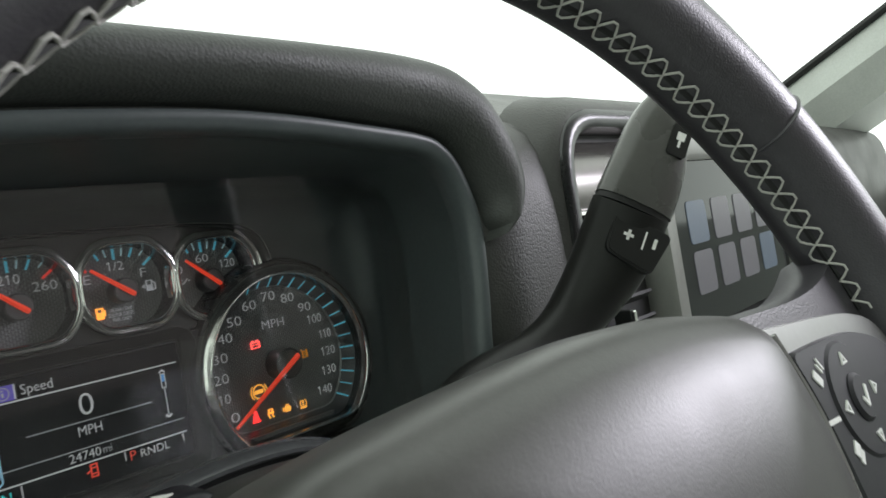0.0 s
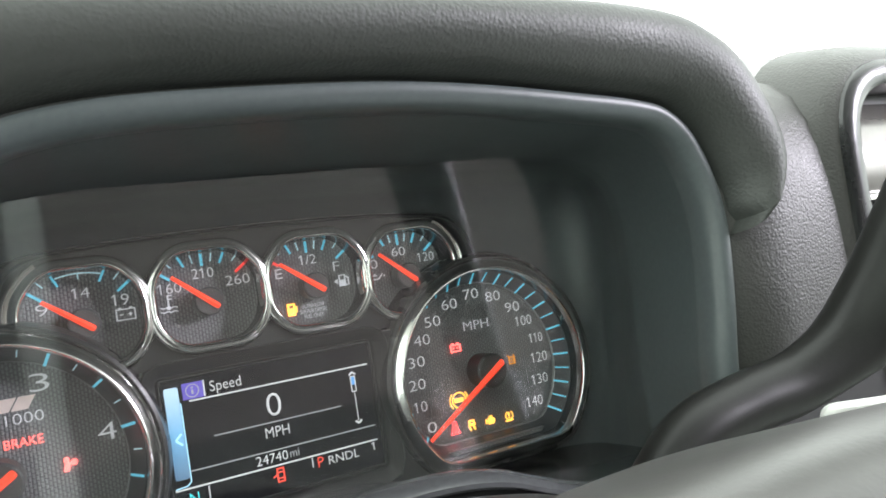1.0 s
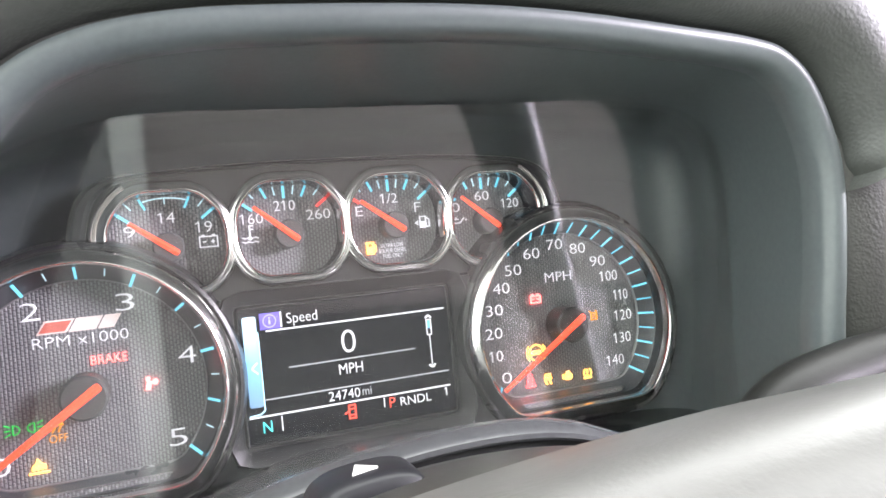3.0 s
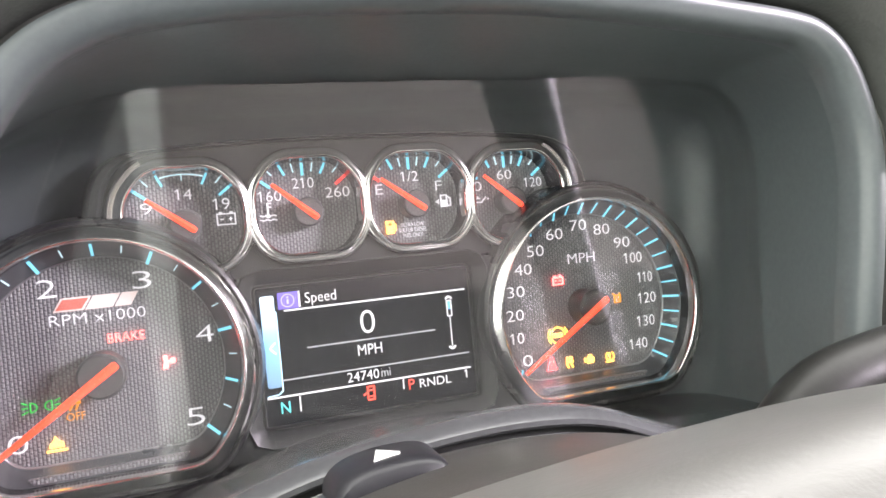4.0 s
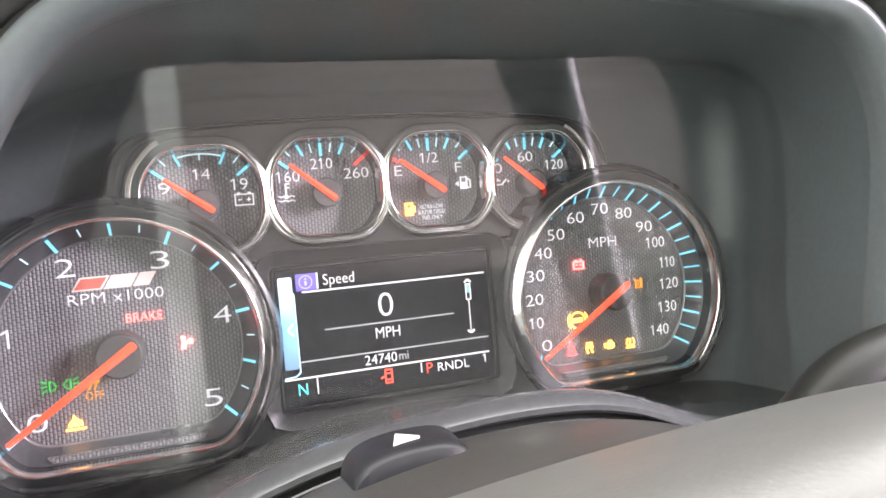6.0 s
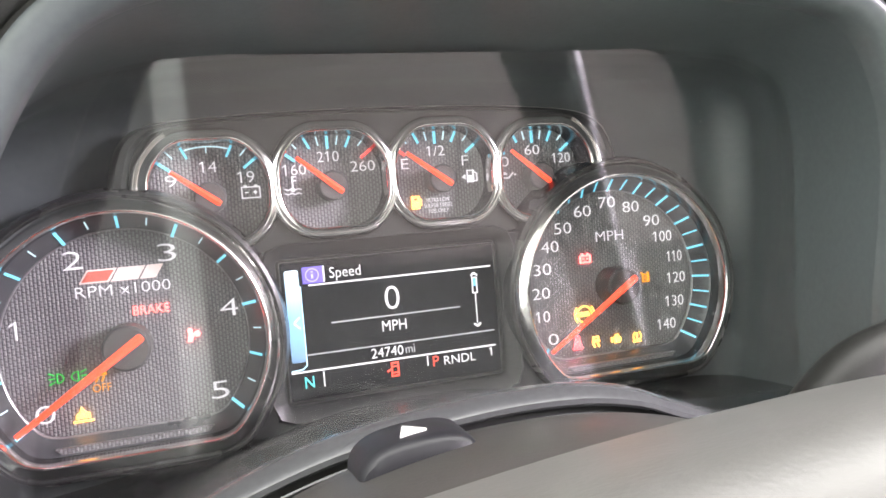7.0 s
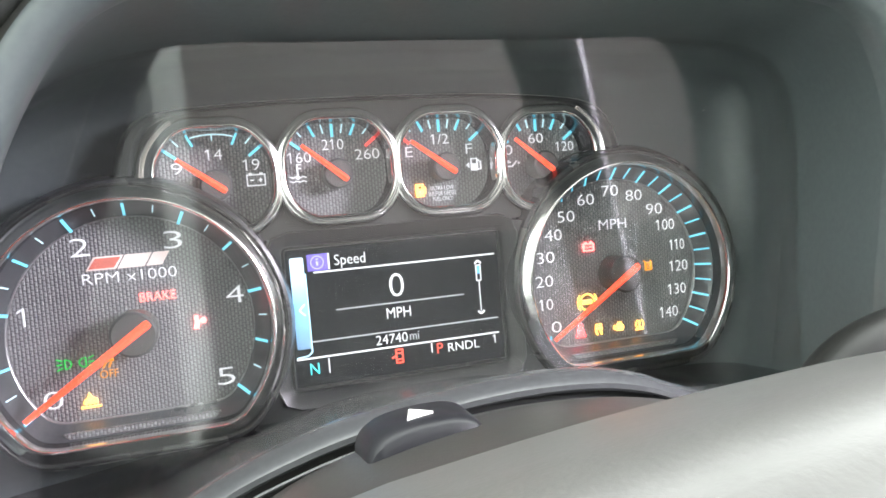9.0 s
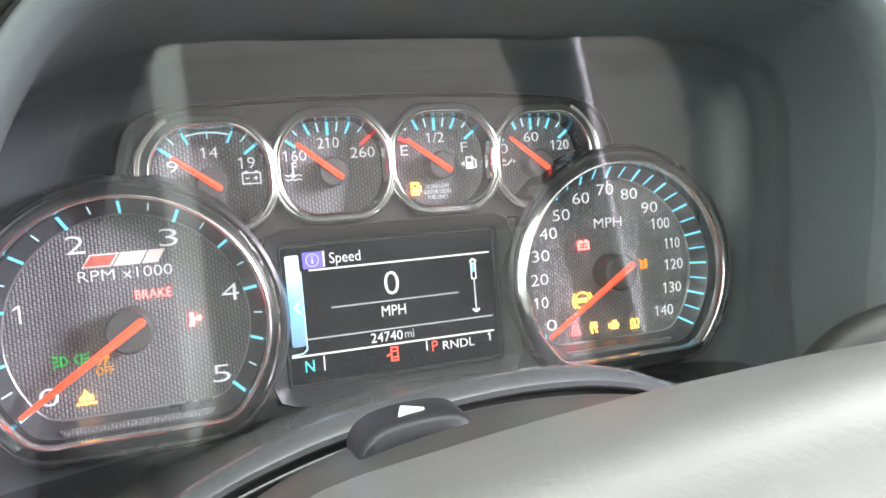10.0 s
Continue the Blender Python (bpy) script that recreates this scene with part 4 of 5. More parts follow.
part("dial_surround", loft([xz(grow(back_line, o), y) for o, y in ((-0.030, 0.0122), (-0.024, 0.0117), (-0.0185, 0.0105), (-0.0138, 0.0085), (-0.0100, 0.0057), (-0.0070, 0.0022), (-0.0048, -0.0018), (-0.0036, -0.0060))] + [xz(grow(lerp_line(back_line, lip_line, t), o), y) for t, o, y in ((0.16, -0.0020, -0.0105), (0.21, -0.0008, -0.0158), (0.285, 0.0, -0.0240))], closed=False), SHROUD, cluster, "dark satin plastic surround behind the lens")
wall_rows = spline([(0.12, -0.006, 0), (0.285, -0.0240, 0), (0.45, -0.0415, 0), (0.65, -0.0605, 0), (0.85, -0.0772, 0), (1.0, -0.0878, 0)], 26)
part("shroud", loft([xz(lerp_line(back_line, lip_line, 0.285), -0.0240)] + [xz(lerp_line(back_line, lip_line, t), y) for t, y, _ in wall_rows if y < -0.0260], closed=False), SHROUD, dash, "smooth dark satin plastic tunnel round the dials")


def wall_at(y):
    """How far along from the tunnel's back to its lip the depth y lies."""
    ys = [0.009, -0.006, -0.024, -0.042, -0.078, -0.0885]
    ts = [0.0, 0.12, 0.285, 0.45, 0.85, 1.0]
    return float(np.interp(-y, [-v for v in ys], ts))


def lens_row(z, back, n=24):
    """The lens, bowed both ways, at one height, with its two ends on the tunnel's walls."""
    y = -0.0260 - 1.4 * (0.055 - z) ** 2 + back
    ends = []
    for side in (-1, 1):
        x = side * 0.17
        for _ in range(3):
            line = lerp_line(back_line, lip_line, wall_at(y - 0.25 * x * x))
            half = len(line) // 2
            arm = line[:half] if side < 0 else line[half:][::-1]
            x = float(np.interp(z, [p[1] for p in arm], [p[0] for p in arm]))
        ends.append(x - side * 0.0006)
    xs = [ends[0] + (ends[1] - ends[0]) * k / n for k in range(n + 1)]
    return [(x, y - 0.25 * x * x, z) for x in xs]


lens_z = [-0.058 + 0.1610 * (1 - (1 - k / 48) ** 1.5) for k in range(49)]
part("cover_lens", merge(*[loft([lens_row(z, t) for z in lens_z], closed=False) for t in (0.0, 0.0012)]), LENS, cluster, "clear plastic cover lens")


part("lip", loft([xz(lip_line, -0.0878), xz(grow(lip_line, -0.0007), -0.0925), xz(grow(lip_line, -0.0007), -0.0962), xz(grow(lip_line, 0.0001), -0.0990), xz(grow(lip_line, 0.0016), -0.1012), xz(grow(lip_line, 0.0038), -0.1026), xz(grow(lip_line, 0.0062), -0.1030), xz(grow(lip_line, 0.0078), -0.1022), xz(grow(lip_line, 0.0083), -0.0970)], closed=False), LIPM, dash, "satin rounded rim of the tunnel")
part("binnacle_shell", loft([xz(grow(lip_line, 0.0075), -0.0960), xz(grow(lip_line, 0.0150), -0.0975), xz(grow(lip_line, 0.026), -0.090), xz(grow(lip_line, 0.034), -0.03)], closed=False), HOOD, dash, "dark joint between rim and hood")
hood_in = spline([(-0.152, 0.0), (-0.146, 0.03), (-0.138, 0.058), (-0.124, 0.085), (-0.110, 0.1015), (-0.091, 0.1115), (-0.066, 0.117), (-0.034, 0.1195), (0.02, 0.121), (0.062, 0.1195), (0.109, 0.115), (0.139, 0.1115), (0.156, 0.1065), (0.1685, 0.0945), (0.1775, 0.072), (0.1785, 0.060), (0.181, 0.0545)], N)
hood_out = spline([(-0.192, 0.0), (-0.190, 0.04), (-0.183, 0.075), (-0.170, 0.106), (-0.150, 0.130), (-0.129, 0.1395), (-0.09, 0.1445), (-0.04, 0.1465), (0.02, 0.1475), (0.06, 0.1480), (0.10, 0.1480), (0.13, 0.1470), (0.155, 0.1440), (0.171, 0.138), (0.187, 0.127), (0.200, 0.108), (0.2065, 0.092), (0.2068, 0.081), (0.2030, 0.0715), (0.1960, 0.0640)], N)
# cross-section of the hood: how far from inner to outer line, y, further outwards, lift
section = spline([(0.0, -0.097, 0.0), (0.03, -0.104, 0.0), (0.14, -0.1115, 0.0), (0.35, -0.1175, 0.0), (0.60, -0.1195, 0.0), (0.82, -0.1175, 0.0), (0.95, -0.1120, 0.0), (1.0, -0.1030, 0.0010), (1.0, -0.085, 0.0035), (1.0, -0.05, 0.0070), (1.0, 0.0, 0.0120), (1.0, 0.08, 0.022), (1.0, 0.20, 0.05)], 34)
hood_rings = []
for t, y, o in section:
    base = lerp_line(hood_in, hood_out, t)
    hood_rings.append([(p[0], y, p[1] + max(0, o - 0.006) * 0.9) for p in grow(base, min(o, 0.012))])
part("hood", loft(hood_rings, closed=False), HOOD, dash, "black padded grained hood with rounded edge")
# the cut lower end of the hood's arm
part("hood_end", loft([[r[-1] for r in hood_rings], [(r[-1][0] - 0.004, r[-1][1] + 0.004, r[-1][2] - 0.006) for r in hood_rings]], closed=False), HOOD, dash)

# dash body beside and behind the binnacle
PROFILE = [(0.34, 0.262), (0.26, 0.250), (0.18, 0.226), (0.10, 0.194), (0.02, 0.160), (-0.04, 0.138), (-0.075, 0.1245), (-0.094, 0.1120), (-0.103, 0.0960), (-0.107, 0.075), (-0.109, 0.045), (-0.109, 0.0), (-0.105, -0.05), (-0.09, -0.11), (-0.05, -0.30)]


def body(name, x0, x1, prof, label, mat, steps=6):
    pr = spline([(y, z, 0) for y, z in prof], 60)
    return part(name, loft([[(x0 + (x1 - x0) * k / steps, p[0], p[1]) for p in pr] for k in range(steps + 1)], closed=False), mat, dash, label)


pr = spline([(y, z, 0) for y, z in PROFILE], 60)
part("side_panel", loft([[(x, p[0] + dy * max(0.0, min(1.0, (0.135 - p[1]) / 0.03)) if x > 0.245 else p[0] + dy, p[1] - (0 if x > 0.245 else dy * 0.3)) for p in pr] for x, dy in ((0.1705, 0.0145), (0.176, 0.0085), (0.188, 0.003), (0.205, 0.0), (0.2445, 0.0), (0.2470, 0.032), (0.5, 0.032), (0.72, 0.032), (0.73, 0.0), (0.85, 0.0), (1.19, 0.0))], closed=False), DASH, dash, "grey grained vinyl dash panel")
body("side_panel", -0.60, -0.150, PROFILE, "grey grained vinyl dash panel", DASH)
body("top_pad", -0.152, 0.172, [(0.34, 0.262), (0.26, 0.250), (0.18, 0.226), (0.10, 0.190), (0.04, 0.150)], "grey grained vinyl dash top", DASH)

# no hollow here: a flat black sheet paints the recess's shade
part("knee_shade", plate(rounded([(0.152, -0.25), (0.262, -0.25), (0.262, -0.0200), (0.152, -0.0160)], 0.004, 4), -0.1110, -0.1040, 0.001), GAP, dash, "flat black sheet for the shade of a recess below the gear lever")

# floor of the tunnel, rising to a rounded edge over the steering column
edge = spline([(-0.165, -0.075), (-0.120, -0.052), (-0.085, -0.0325), (-0.060, -0.0235), (-0.035, -0.0185), (0.0, -0.0155), (0.028, -0.0165), (0.048, -0.0205), (0.064, -0.0270), (0.085, -0.0345), (0.12, -0.041), (0.165, -0.045)], 70)
inner = [(p[0] * 1.04, -0.052 + 0.25 * (p[1] + 0.045) + 0.0070 * math.exp(-(p[0] / 0.052) ** 4)) for p in edge]
part("tunnel_floor", loft([xz(inner, 0.0125), xz(lerp_line(inner, edge, 0.15), -0.012), xz(lerp_line(inner, edge, 0.55), -0.05), xz(lerp_line(inner, edge, 0.9, 0.0005), -0.085), xz([(p[0], p[1] + 0.0004) for p in edge], -0.092)], closed=False), FLOORGLOSS, dash, "glossy dark plastic floor below the dials")
# same dark plastic as the floor; its highlight is put into a lighter colour
part("floor_edge", loft([xz([(p[0], p[1] + dz) for p in edge], y) for dz, y in ((0.0003, -0.0918), (0.0010, -0.0935), (0.0012, -0.0960), (0.0008, -0.0990), (-0.0004, -0.1020), (-0.0020, -0.1038), (-0.0036, -0.1040), (-0.0046, -0.1030), (-0.0050, -0.0985))], closed=False), FLOOREDGE, dash, "rounded edge of the floor, coloured lighter for the light it catches")
part("gap_line", tube([(p[0], -0.1025, p[1] - 0.0072) for p in edge], 0.0006, n=6), FLOOREDGE, dash, "thin grey bead in the gap")
part("gap_filler", loft([xz([(p[0], p[1] - 0.0046) for p in edge], -0.0990), xz([(p[0], p[1] - 0.010) for p in edge], -0.1000), xz([(p[0], p[1] - 0.10) for p in edge], -0.07)], closed=False), GAP, dash, "black rubber gap seal")

# ---------------------------------------------------------------- steering column with its shroud and hazard switch
column = thing("steering_column", (0.02, -0.13, -0.12), "dark grey plastic steering column shroud", "steering column")


def arch(y, top, w, h, n=40):
    return [(-0.002 + w * math.cos(math.pi * (1 - i / n)), y, top - h + h * math.sin(math.pi * i / n) ** 0.75) for i in range(n + 1)]


part("shroud", loft([arch(-0.100, -0.0320, 0.084, 0.045), arch(-0.1080, -0.0240, 0.087, 0.045), arch(-0.1110, -0.0200, 0.088, 0.045), arch(-0.1145, -0.0182, 0.088, 0.045), arch(-0.1200, -0.0172, 0.087, 0.045), arch(-0.1400, -0.0150, 0.084, 0.046), arch(-0.1700, -0.0148, 0.078, 0.050), arch(-0.2050, -0.0290, 0.070, 0.055), arch(-0.2220, -0.0500, 0.060, 0.050)], closed=False), COLUMN, column, "grained dark grey shroud")
key_thing = thing("ignition_key", (0.07, -0.125, -0.06), "pale headed ignition key standing in the column lock", "key")
key = part("head", loft([[(0.1640 + 0.78 * dx * k + 0.62 * dy, -0.1560 + 0.78 * dy - 0.62 * dx * k, -0.0280 + dz * k) for dx, dz in rounded([(-0.0135, -0.013), (0.0135, -0.013), (0.0135, 0.0128), (-0.0135, 0.0120)], [0.005, 0.005, 0.0025, 0.006], 5)] for k, dy in ((0.9, -0.003), (1.0, -0.0018), (1.0, 0.0018), (0.9, 0.003))], caps=True), PRINT, key_thing, "pale plastic key head")
part("lock_barrel", tube([(0.162, -0.155, -0.041), (0.125, -0.140, -0.052), (0.07, -0.125, -0.06)], 0.006), CHROME, key, "metal lock barrel")
hz_out = rounded([(-0.0464, -0.0260), (-0.0462, -0.0170), (-0.0400, -0.0130), (-0.0290, -0.0118), (-0.0195, -0.0122), (-0.0148, -0.0158), (-0.0146, -0.0260)], [0.001, 0.004, 0.005, 0.006, 0.005, 0.004, 0.001], 5)


def hazard_ring(k, dz, y):
    return [(-0.030 + (x + 0.030) * k, y, z + dz) for x, z in hz_out]


hz = part("hazard_switch", loft([hazard_ring(0.94, -0.0058, -0.1318), hazard_ring(0.985, -0.0030, -0.1312), hazard_ring(1.0, -0.0018, -0.1298), hazard_ring(1.0, -0.0012, -0.1270), hazard_ring(1.0, -0.0010, -0.1150), hazard_ring(0.985, -0.0022, -0.1125), hazard_ring(0.95, -0.0058, -0.1115)], caps=True), BUTTONS, column, "dark hazard warning switch with a white triangle")
part("triangle_mark", loft([[(x, y, z + l) for x, y, z in ((-0.0346, -0.1262, -0.0136), (-0.0274, -0.1250, -0.0130), (-0.0322, -0.1190, -0.0132))] for l in (-0.0008, 0.0005)], caps=True), PRINT, hz, "white triangle", smooth=False)

# ---------------------------------------------------------------- column gear lever
lever = thing("gear_lever", (0.09, -0.10, -0.03), "dark grey column gear lever with a plus and minus button", "gear lever")
E1, E2 = Vector((0.62, -0.59, -0.52)).normalized(), Vector((0.5, -0.29, 0.82)).normalized()
E2 = (E2 - E1 * E2.dot(E1)).normalized()
E3 = E1.cross(E2).normalized()
if E3.y > 0:
    E3 = -E3


def lever_skin(pts, widths, depths, n=28, power=2.6):
    rings = []
    P = [Vector(p) for p in pts]
    for i, p in enumerate(P):
        d = (P[min(i + 1, len(P) - 1)] - P[max(i - 1, 0)]).normalized()
        s = (E1 - d * E1.dot(d)).normalized()
        f = d.cross(s)
        r = []
        for k in range(n):
            a = 2 * math.pi * k / n
            c, sn = math.cos(a), math.sin(a)
            r.append(tuple(p + s * widths[i] * math.copysign(abs(c) ** (2 / power), c) + f * depths[i] * math.copysign(abs(sn) ** (2 / power), sn)))
        rings.append(r)
    return loft(rings, caps=True)


def along(pts, vals, n):
    q = spline(pts, n)
    v = spline([(i, x, 0) for i, x in enumerate(vals)], n)
    return q, [float(p[1]) for p in v]


apts = [(0.088, -0.108, -0.070), (0.0945, -0.114, -0.046), (0.1035, -0.117, -0.0335), (0.1200, -0.1185, -0.0215), (0.147, -0.120, -0.0163), (0.174, -0.124, -0.0128), (0.2000, -0.134, 0.0006), (0.2191, -0.1487, 0.0245), (0.2301, -0.1632, 0.0530)]
q, wv = along(apts, [0.0105, 0.0108, 0.011, 0.0115, 0.012, 0.0135, 0.0180, 0.0215, 0.0220], 44)
q, dv = along(apts, [0.0105, 0.0108, 0.011, 0.0115, 0.012, 0.012, 0.0118, 0.0115, 0.0113], 44)
# the arm shares the grip's colour; its shade is put into the darker material
arm = part("arm", lever_skin(q, wv, dv, power=2.3), STALK, lever, "grained plastic arm, coloured dark for the shade it stands in")
part("joint", lever_skin([(0.2299, -0.1629, 0.0520), (0.2315, -0.1641, 0.0550)], [0.0212, 0.0212], [0.0108, 0.0108]), GAP, arm, "dark joint line")
gp = [(0.2313, -0.1639, 0.0545), (0.2386, -0.1687, 0.0675), (0.2496, -0.1742, 0.0875), (0.2596, -0.1797, 0.1065), (0.2631, -0.1815, 0.1135), (0.2648, -0.1825, 0.1170)]
q, wv = along(gp, [0.0220, 0.0215, 0.0200, 0.0180, 0.0140, 0.006], 20)
grip = part("grip", lever_skin(q, wv, [0.0118] * 14 + [0.011, 0.0105, 0.0095, 0.008, 0.006, 0.003]), STALKTOP, lever, "smooth grey grip end")


def on_face(a, b, lift):
    """A point on the lever's front face: a across, b along, from the middle of the button."""
    return Vector((0.2221, -0.1672, 0.0370)) + E1 * a + E2 * b + E3 * lift


def face_plate(outline, lift0, lift1):
    return loft([[tuple(on_face(a, b, l)) for a, b in outline] for l in (lift1, lift0)], caps=True)


bt = rounded([(-0.0134, -0.0108), (0.0122, -0.0155), (0.0172, 0.0072), (-0.0148, 0.0106)], 0.0038, 5)
seam = part("button_seam", face_plate([(a * 1.07, b * 1.08) for a, b in bt], -0.004, 0.0018), GAP, lever, "dark gap round the button")
btn = part("plus_minus_button", face_plate(bt, -0.004, 0.0026), STALK, lever, "dark plus and minus shift button")


def face_bar(a0, b0, a1, b1, w, lift):
    d = Vector((a1 - a0, b1 - b0)).normalized()
    p = Vector((-d[1], d[0])) * w / 2
    return face_plate([(a0 - p[0], b0 - p[1]), (a1 - p[0], b1 - p[1]), (a1 + p[0], b1 + p[1]), (a0 + p[0], b0 + p[1])], lift, lift + 0.0004)


part("plus_mark", merge(face_bar(-0.0078, 0.0, -0.0022, 0.0, 0.0016, 0.0026), face_bar(-0.005, -0.0028, -0.005, 0.0028, 0.0016, 0.0026)), PRINT, btn, "white plus sign", smooth=False)
part("divider_mark", face_bar(0.0040, -0.0050, 0.0040, 0.0050, 0.0009, 0.0026), PRINT, btn, "thin white bar", smooth=False)
part("minus_mark", face_bar(0.0100, -0.0026, 0.0100, 0.0030, 0.0018, 0.0026), PRINT, btn, "white minus sign", smooth=False)
tow_at = (0.0040, 0.0580)
TOW = 0.0064
tb = part("haul_button", face_plate(rounded([(tow_at[0] - 0.0055, tow_at[1] - 0.009), (tow_at[0] + 0.0055, tow_at[1] - 0.009), (tow_at[0] + 0.0055, tow_at[1] + 0.009), (tow_at[0] - 0.0055, tow_at[1] + 0.009)], 0.002, 3), TOW - 0.006, TOW), STALK, grip, "dark towing button")
part("haul_symbol", merge(face_plate([(tow_at[0] - 0.0022, tow_at[1] + 0.000), (tow_at[0] + 0.0022, tow_at[1] + 0.000), (tow_at[0] + 0.0024, tow_at[1] + 0.0045), (tow_at[0] - 0.0024, tow_at[1] + 0.0045)], TOW, TOW + 0.0005), face_bar(tow_at[0], tow_at[1] - 0.004, tow_at[0], tow_at[1], 0.0014, TOW)), PRINT, tb, "white towing symbol", smooth=False)

# ---------------------------------------------------------------- centre stack: bezel, vent, touchscreen
SY = -0.112
stack = thing("centre_stack", (0.48, -0.09, -0.2), "black framed centre stack with silver trim on the dashboard", "centre console")
bez_out = rounded([(0.249, 0.122), (0.70, 0.122), (0.73, 0.06), (0.70, -0.22), (0.29, -0.22), (0.247, 0.02)], [0.045, 0.06, 0.02, 0.03, 0.03, 0.02], 8)
part("bezel", frame_ring(bez_out, [(0.002, SY + 0.012), (0.0018, SY + 0.002), (0.0008, SY - 0.0022), (-0.0018, SY - 0.0042), (-0.0070, SY - 0.0046), (-0.0110, SY - 0.0030), (-0.0130, SY + 0.003), (-0.0135, SY + 0.02)], close=False), BEZEL, stack, "satin black rounded frame")
part("bezel_surround", frame_ring(bez_out, [(0.0012, SY - 0.0004), (0.0035, SY + 0.0005), (0.0080, SY + 0.0050), (0.0140, SY + 0.0160), (0.0200, SY + 0.0400)], close=False), DASH, dash, "grained vinyl edge round the centre stack")
part("backing", plate(rounded([(0.256, 0.114), (0.69, 0.114), (0.72, 0.06), (0.69, -0.21), (0.30, -0.21), (0.254, 0.02)], 0.03), SY + 0.014, SY + 0.03), GAP, stack, "black recess")
vent = thing("air_vent", (0.30, SY + 0.01, 0.04), "silver framed dashboard air vent with black slats", "air vent")
def vent_rows():
    return [(k, SY + 0.001) for k in range(15)]


def vent_row(k):
    """One row of the vent's curved upper trim, narrower towards its rounded top corner."""
    s = k / 14
    z = 0.058 + 0.053 * s
    left = 0.2585 + 0.030 * max(0.0, (s - 0.4) / 0.6) ** 2.2
    return [(left + (0.356 - left) * q / 10, z) for q in range(11)]


part("vent_hood", loft([[(x, y0 + 0.020 * max(0.0, (z - 0.058) / 0.054) ** 1.6 - 0.006 * math.sin(math.pi * min(1.0, max(0.0, (z - 0.058) / 0.054))), z) for x, z in vent_row(k)] for k, y0 in vent_rows()], closed=False), VENTSILVER, vent, "dark satin silver curved upper trim")
part("chrome_line", plate([(0.259, 0.0545), (0.355, 0.0545), (0.355, 0.0575), (0.259, 0.0575)], SY - 0.003, SY + 0.012, 0.0006), CHROME, vent, "thin chrome line")
for k in range(5):
    z = 0.044 - 0.017 * k
    part("slat", loft([[(x, SY + 0.0135, z - 0.004), (x, SY + 0.006, z + 0.001), (x, SY + 0.007, z + 0.003), (x, SY + 0.0138, z - 0.001)] for x in (0.261, 0.350)], caps=True), GAP, vent, smooth=False)
tab = part("tab", plate(rounded([(0.2950, -0.0380), (0.3008, -0.0380), (0.3008, -0.0115), (0.2950, -0.0115)], 0.0018, 3), SY - 0.0045, SY + 0.008, 0.0008), MASK, vent, "dark sliding vent tab")
part("tab_face", plate(rounded([(0.2958, -0.0240), (0.3000, -0.0240), (0.3000, -0.0120), (0.2958, -0.0120)], 0.0010, 3), SY - 0.0062, SY - 0.0040, 0.0006), CHROME, tab, "bright chrome tab face")
part("thumb_wheel", plate(rounded([(0.2872, -0.0540), (0.2915, -0.0540), (0.2915, -0.0375), (0.2872, -0.0375)], 0.0015, 3), SY - 0.006, SY + 0.004, 0.0008), CHROME, vent, "small chrome thumb wheel")

screen_t = thing("touchscreen", (0.50, SY, 0.02), "dark touchscreen with rows of dim app tiles and silver frame", "touchscreen")
so = rounded([(0.383, 0.086), (0.632, 0.086), (0.632, -0.046), (0.383, -0.046)], 0.008, 5)
fo = rounded([(0.383, 0.086), (0.632, 0.086), (0.632, -0.150), (0.381, -0.150)], 0.008, 5)
part("silver_frame", frame_ring(fo, [(0.0, SY + 0.004), (-0.001, SY - 0.004), (0.004, SY - 0.007), (0.017, SY - 0.006), (0.024, SY + 0.002), (0.025, SY + 0.014)], close=False), STACKSILVER, screen_t, "satin silver frame")
part("ledge", loft([[(x, y, z + 0.010 * ((x - 0.507) / 0.125) ** 2) for x in [0.384 + 0.247 * k / 16 for k in range(17)]] for y, z in ((SY + 0.004, -0.0560), (SY - 0.004, -0.0570), (SY - 0.012, -0.0640), (SY - 0.016, -0.0740), (SY - 0.0145, -0.0760), (SY - 0.0165, -0.0780), (SY - 0.022, -0.0950), (SY - 0.024, -0.1480))], closed=False), STACKSILVER, screen_t, "grey sloping ledge below the screen with a groove")
part("glass", plate(so, SY - 0.001, SY + 0.010), SCREENGLASS, screen_t, "black glossy glass", smooth=False)
for row in range(2):
    for col in range(4):
        x, z = 0.430 + 0.049 * col, 0.036 - 0.040 * row
        part("app_tile", plate(rounded([(x - 0.018, z - 0.017), (x + 0.018, z - 0.017), (x + 0.018, z + 0.017), (x - 0.018, z + 0.017)], 0.005, 4), SY - 0.0016, SY - 0.0008), ICONBLUE if (row, col) in ((0, 0), (1, 3)) else ICON, screen_t, smooth=False)

# ---------------------------------------------------------------- steering wheel
WC = Vector((0.0197, -0.2799, -0.0319))
WN = Vector((-0.04168, -0.95537, 0.29246)).normalized()
WU = Vector((0.99905, -0.04359, 0.0)).normalized()
WV = WN.cross(WU).normalized()
if WV.z < 0:
    WV = -WV
WM = Matrix(((WU.x, WV.x, WN.x, WC.x), (WU.y, WV.y, WN.y, WC.y), (WU.z, WV.z, WN.z, WC.z), (0, 0, 0, 1)))
wheel = thing("steering_wheel", tuple(WC), "black leather steering wheel with pale cross stitching", "steering wheel")


def wpart(name, bm, mat, parent, label="", smooth=True):
    bmesh.ops.transform(bm, matrix=WM, verts=bm.verts)
    return part(name, bm, mat, parent, label, smooth)


RM, RT = 0.1854, 0.0180


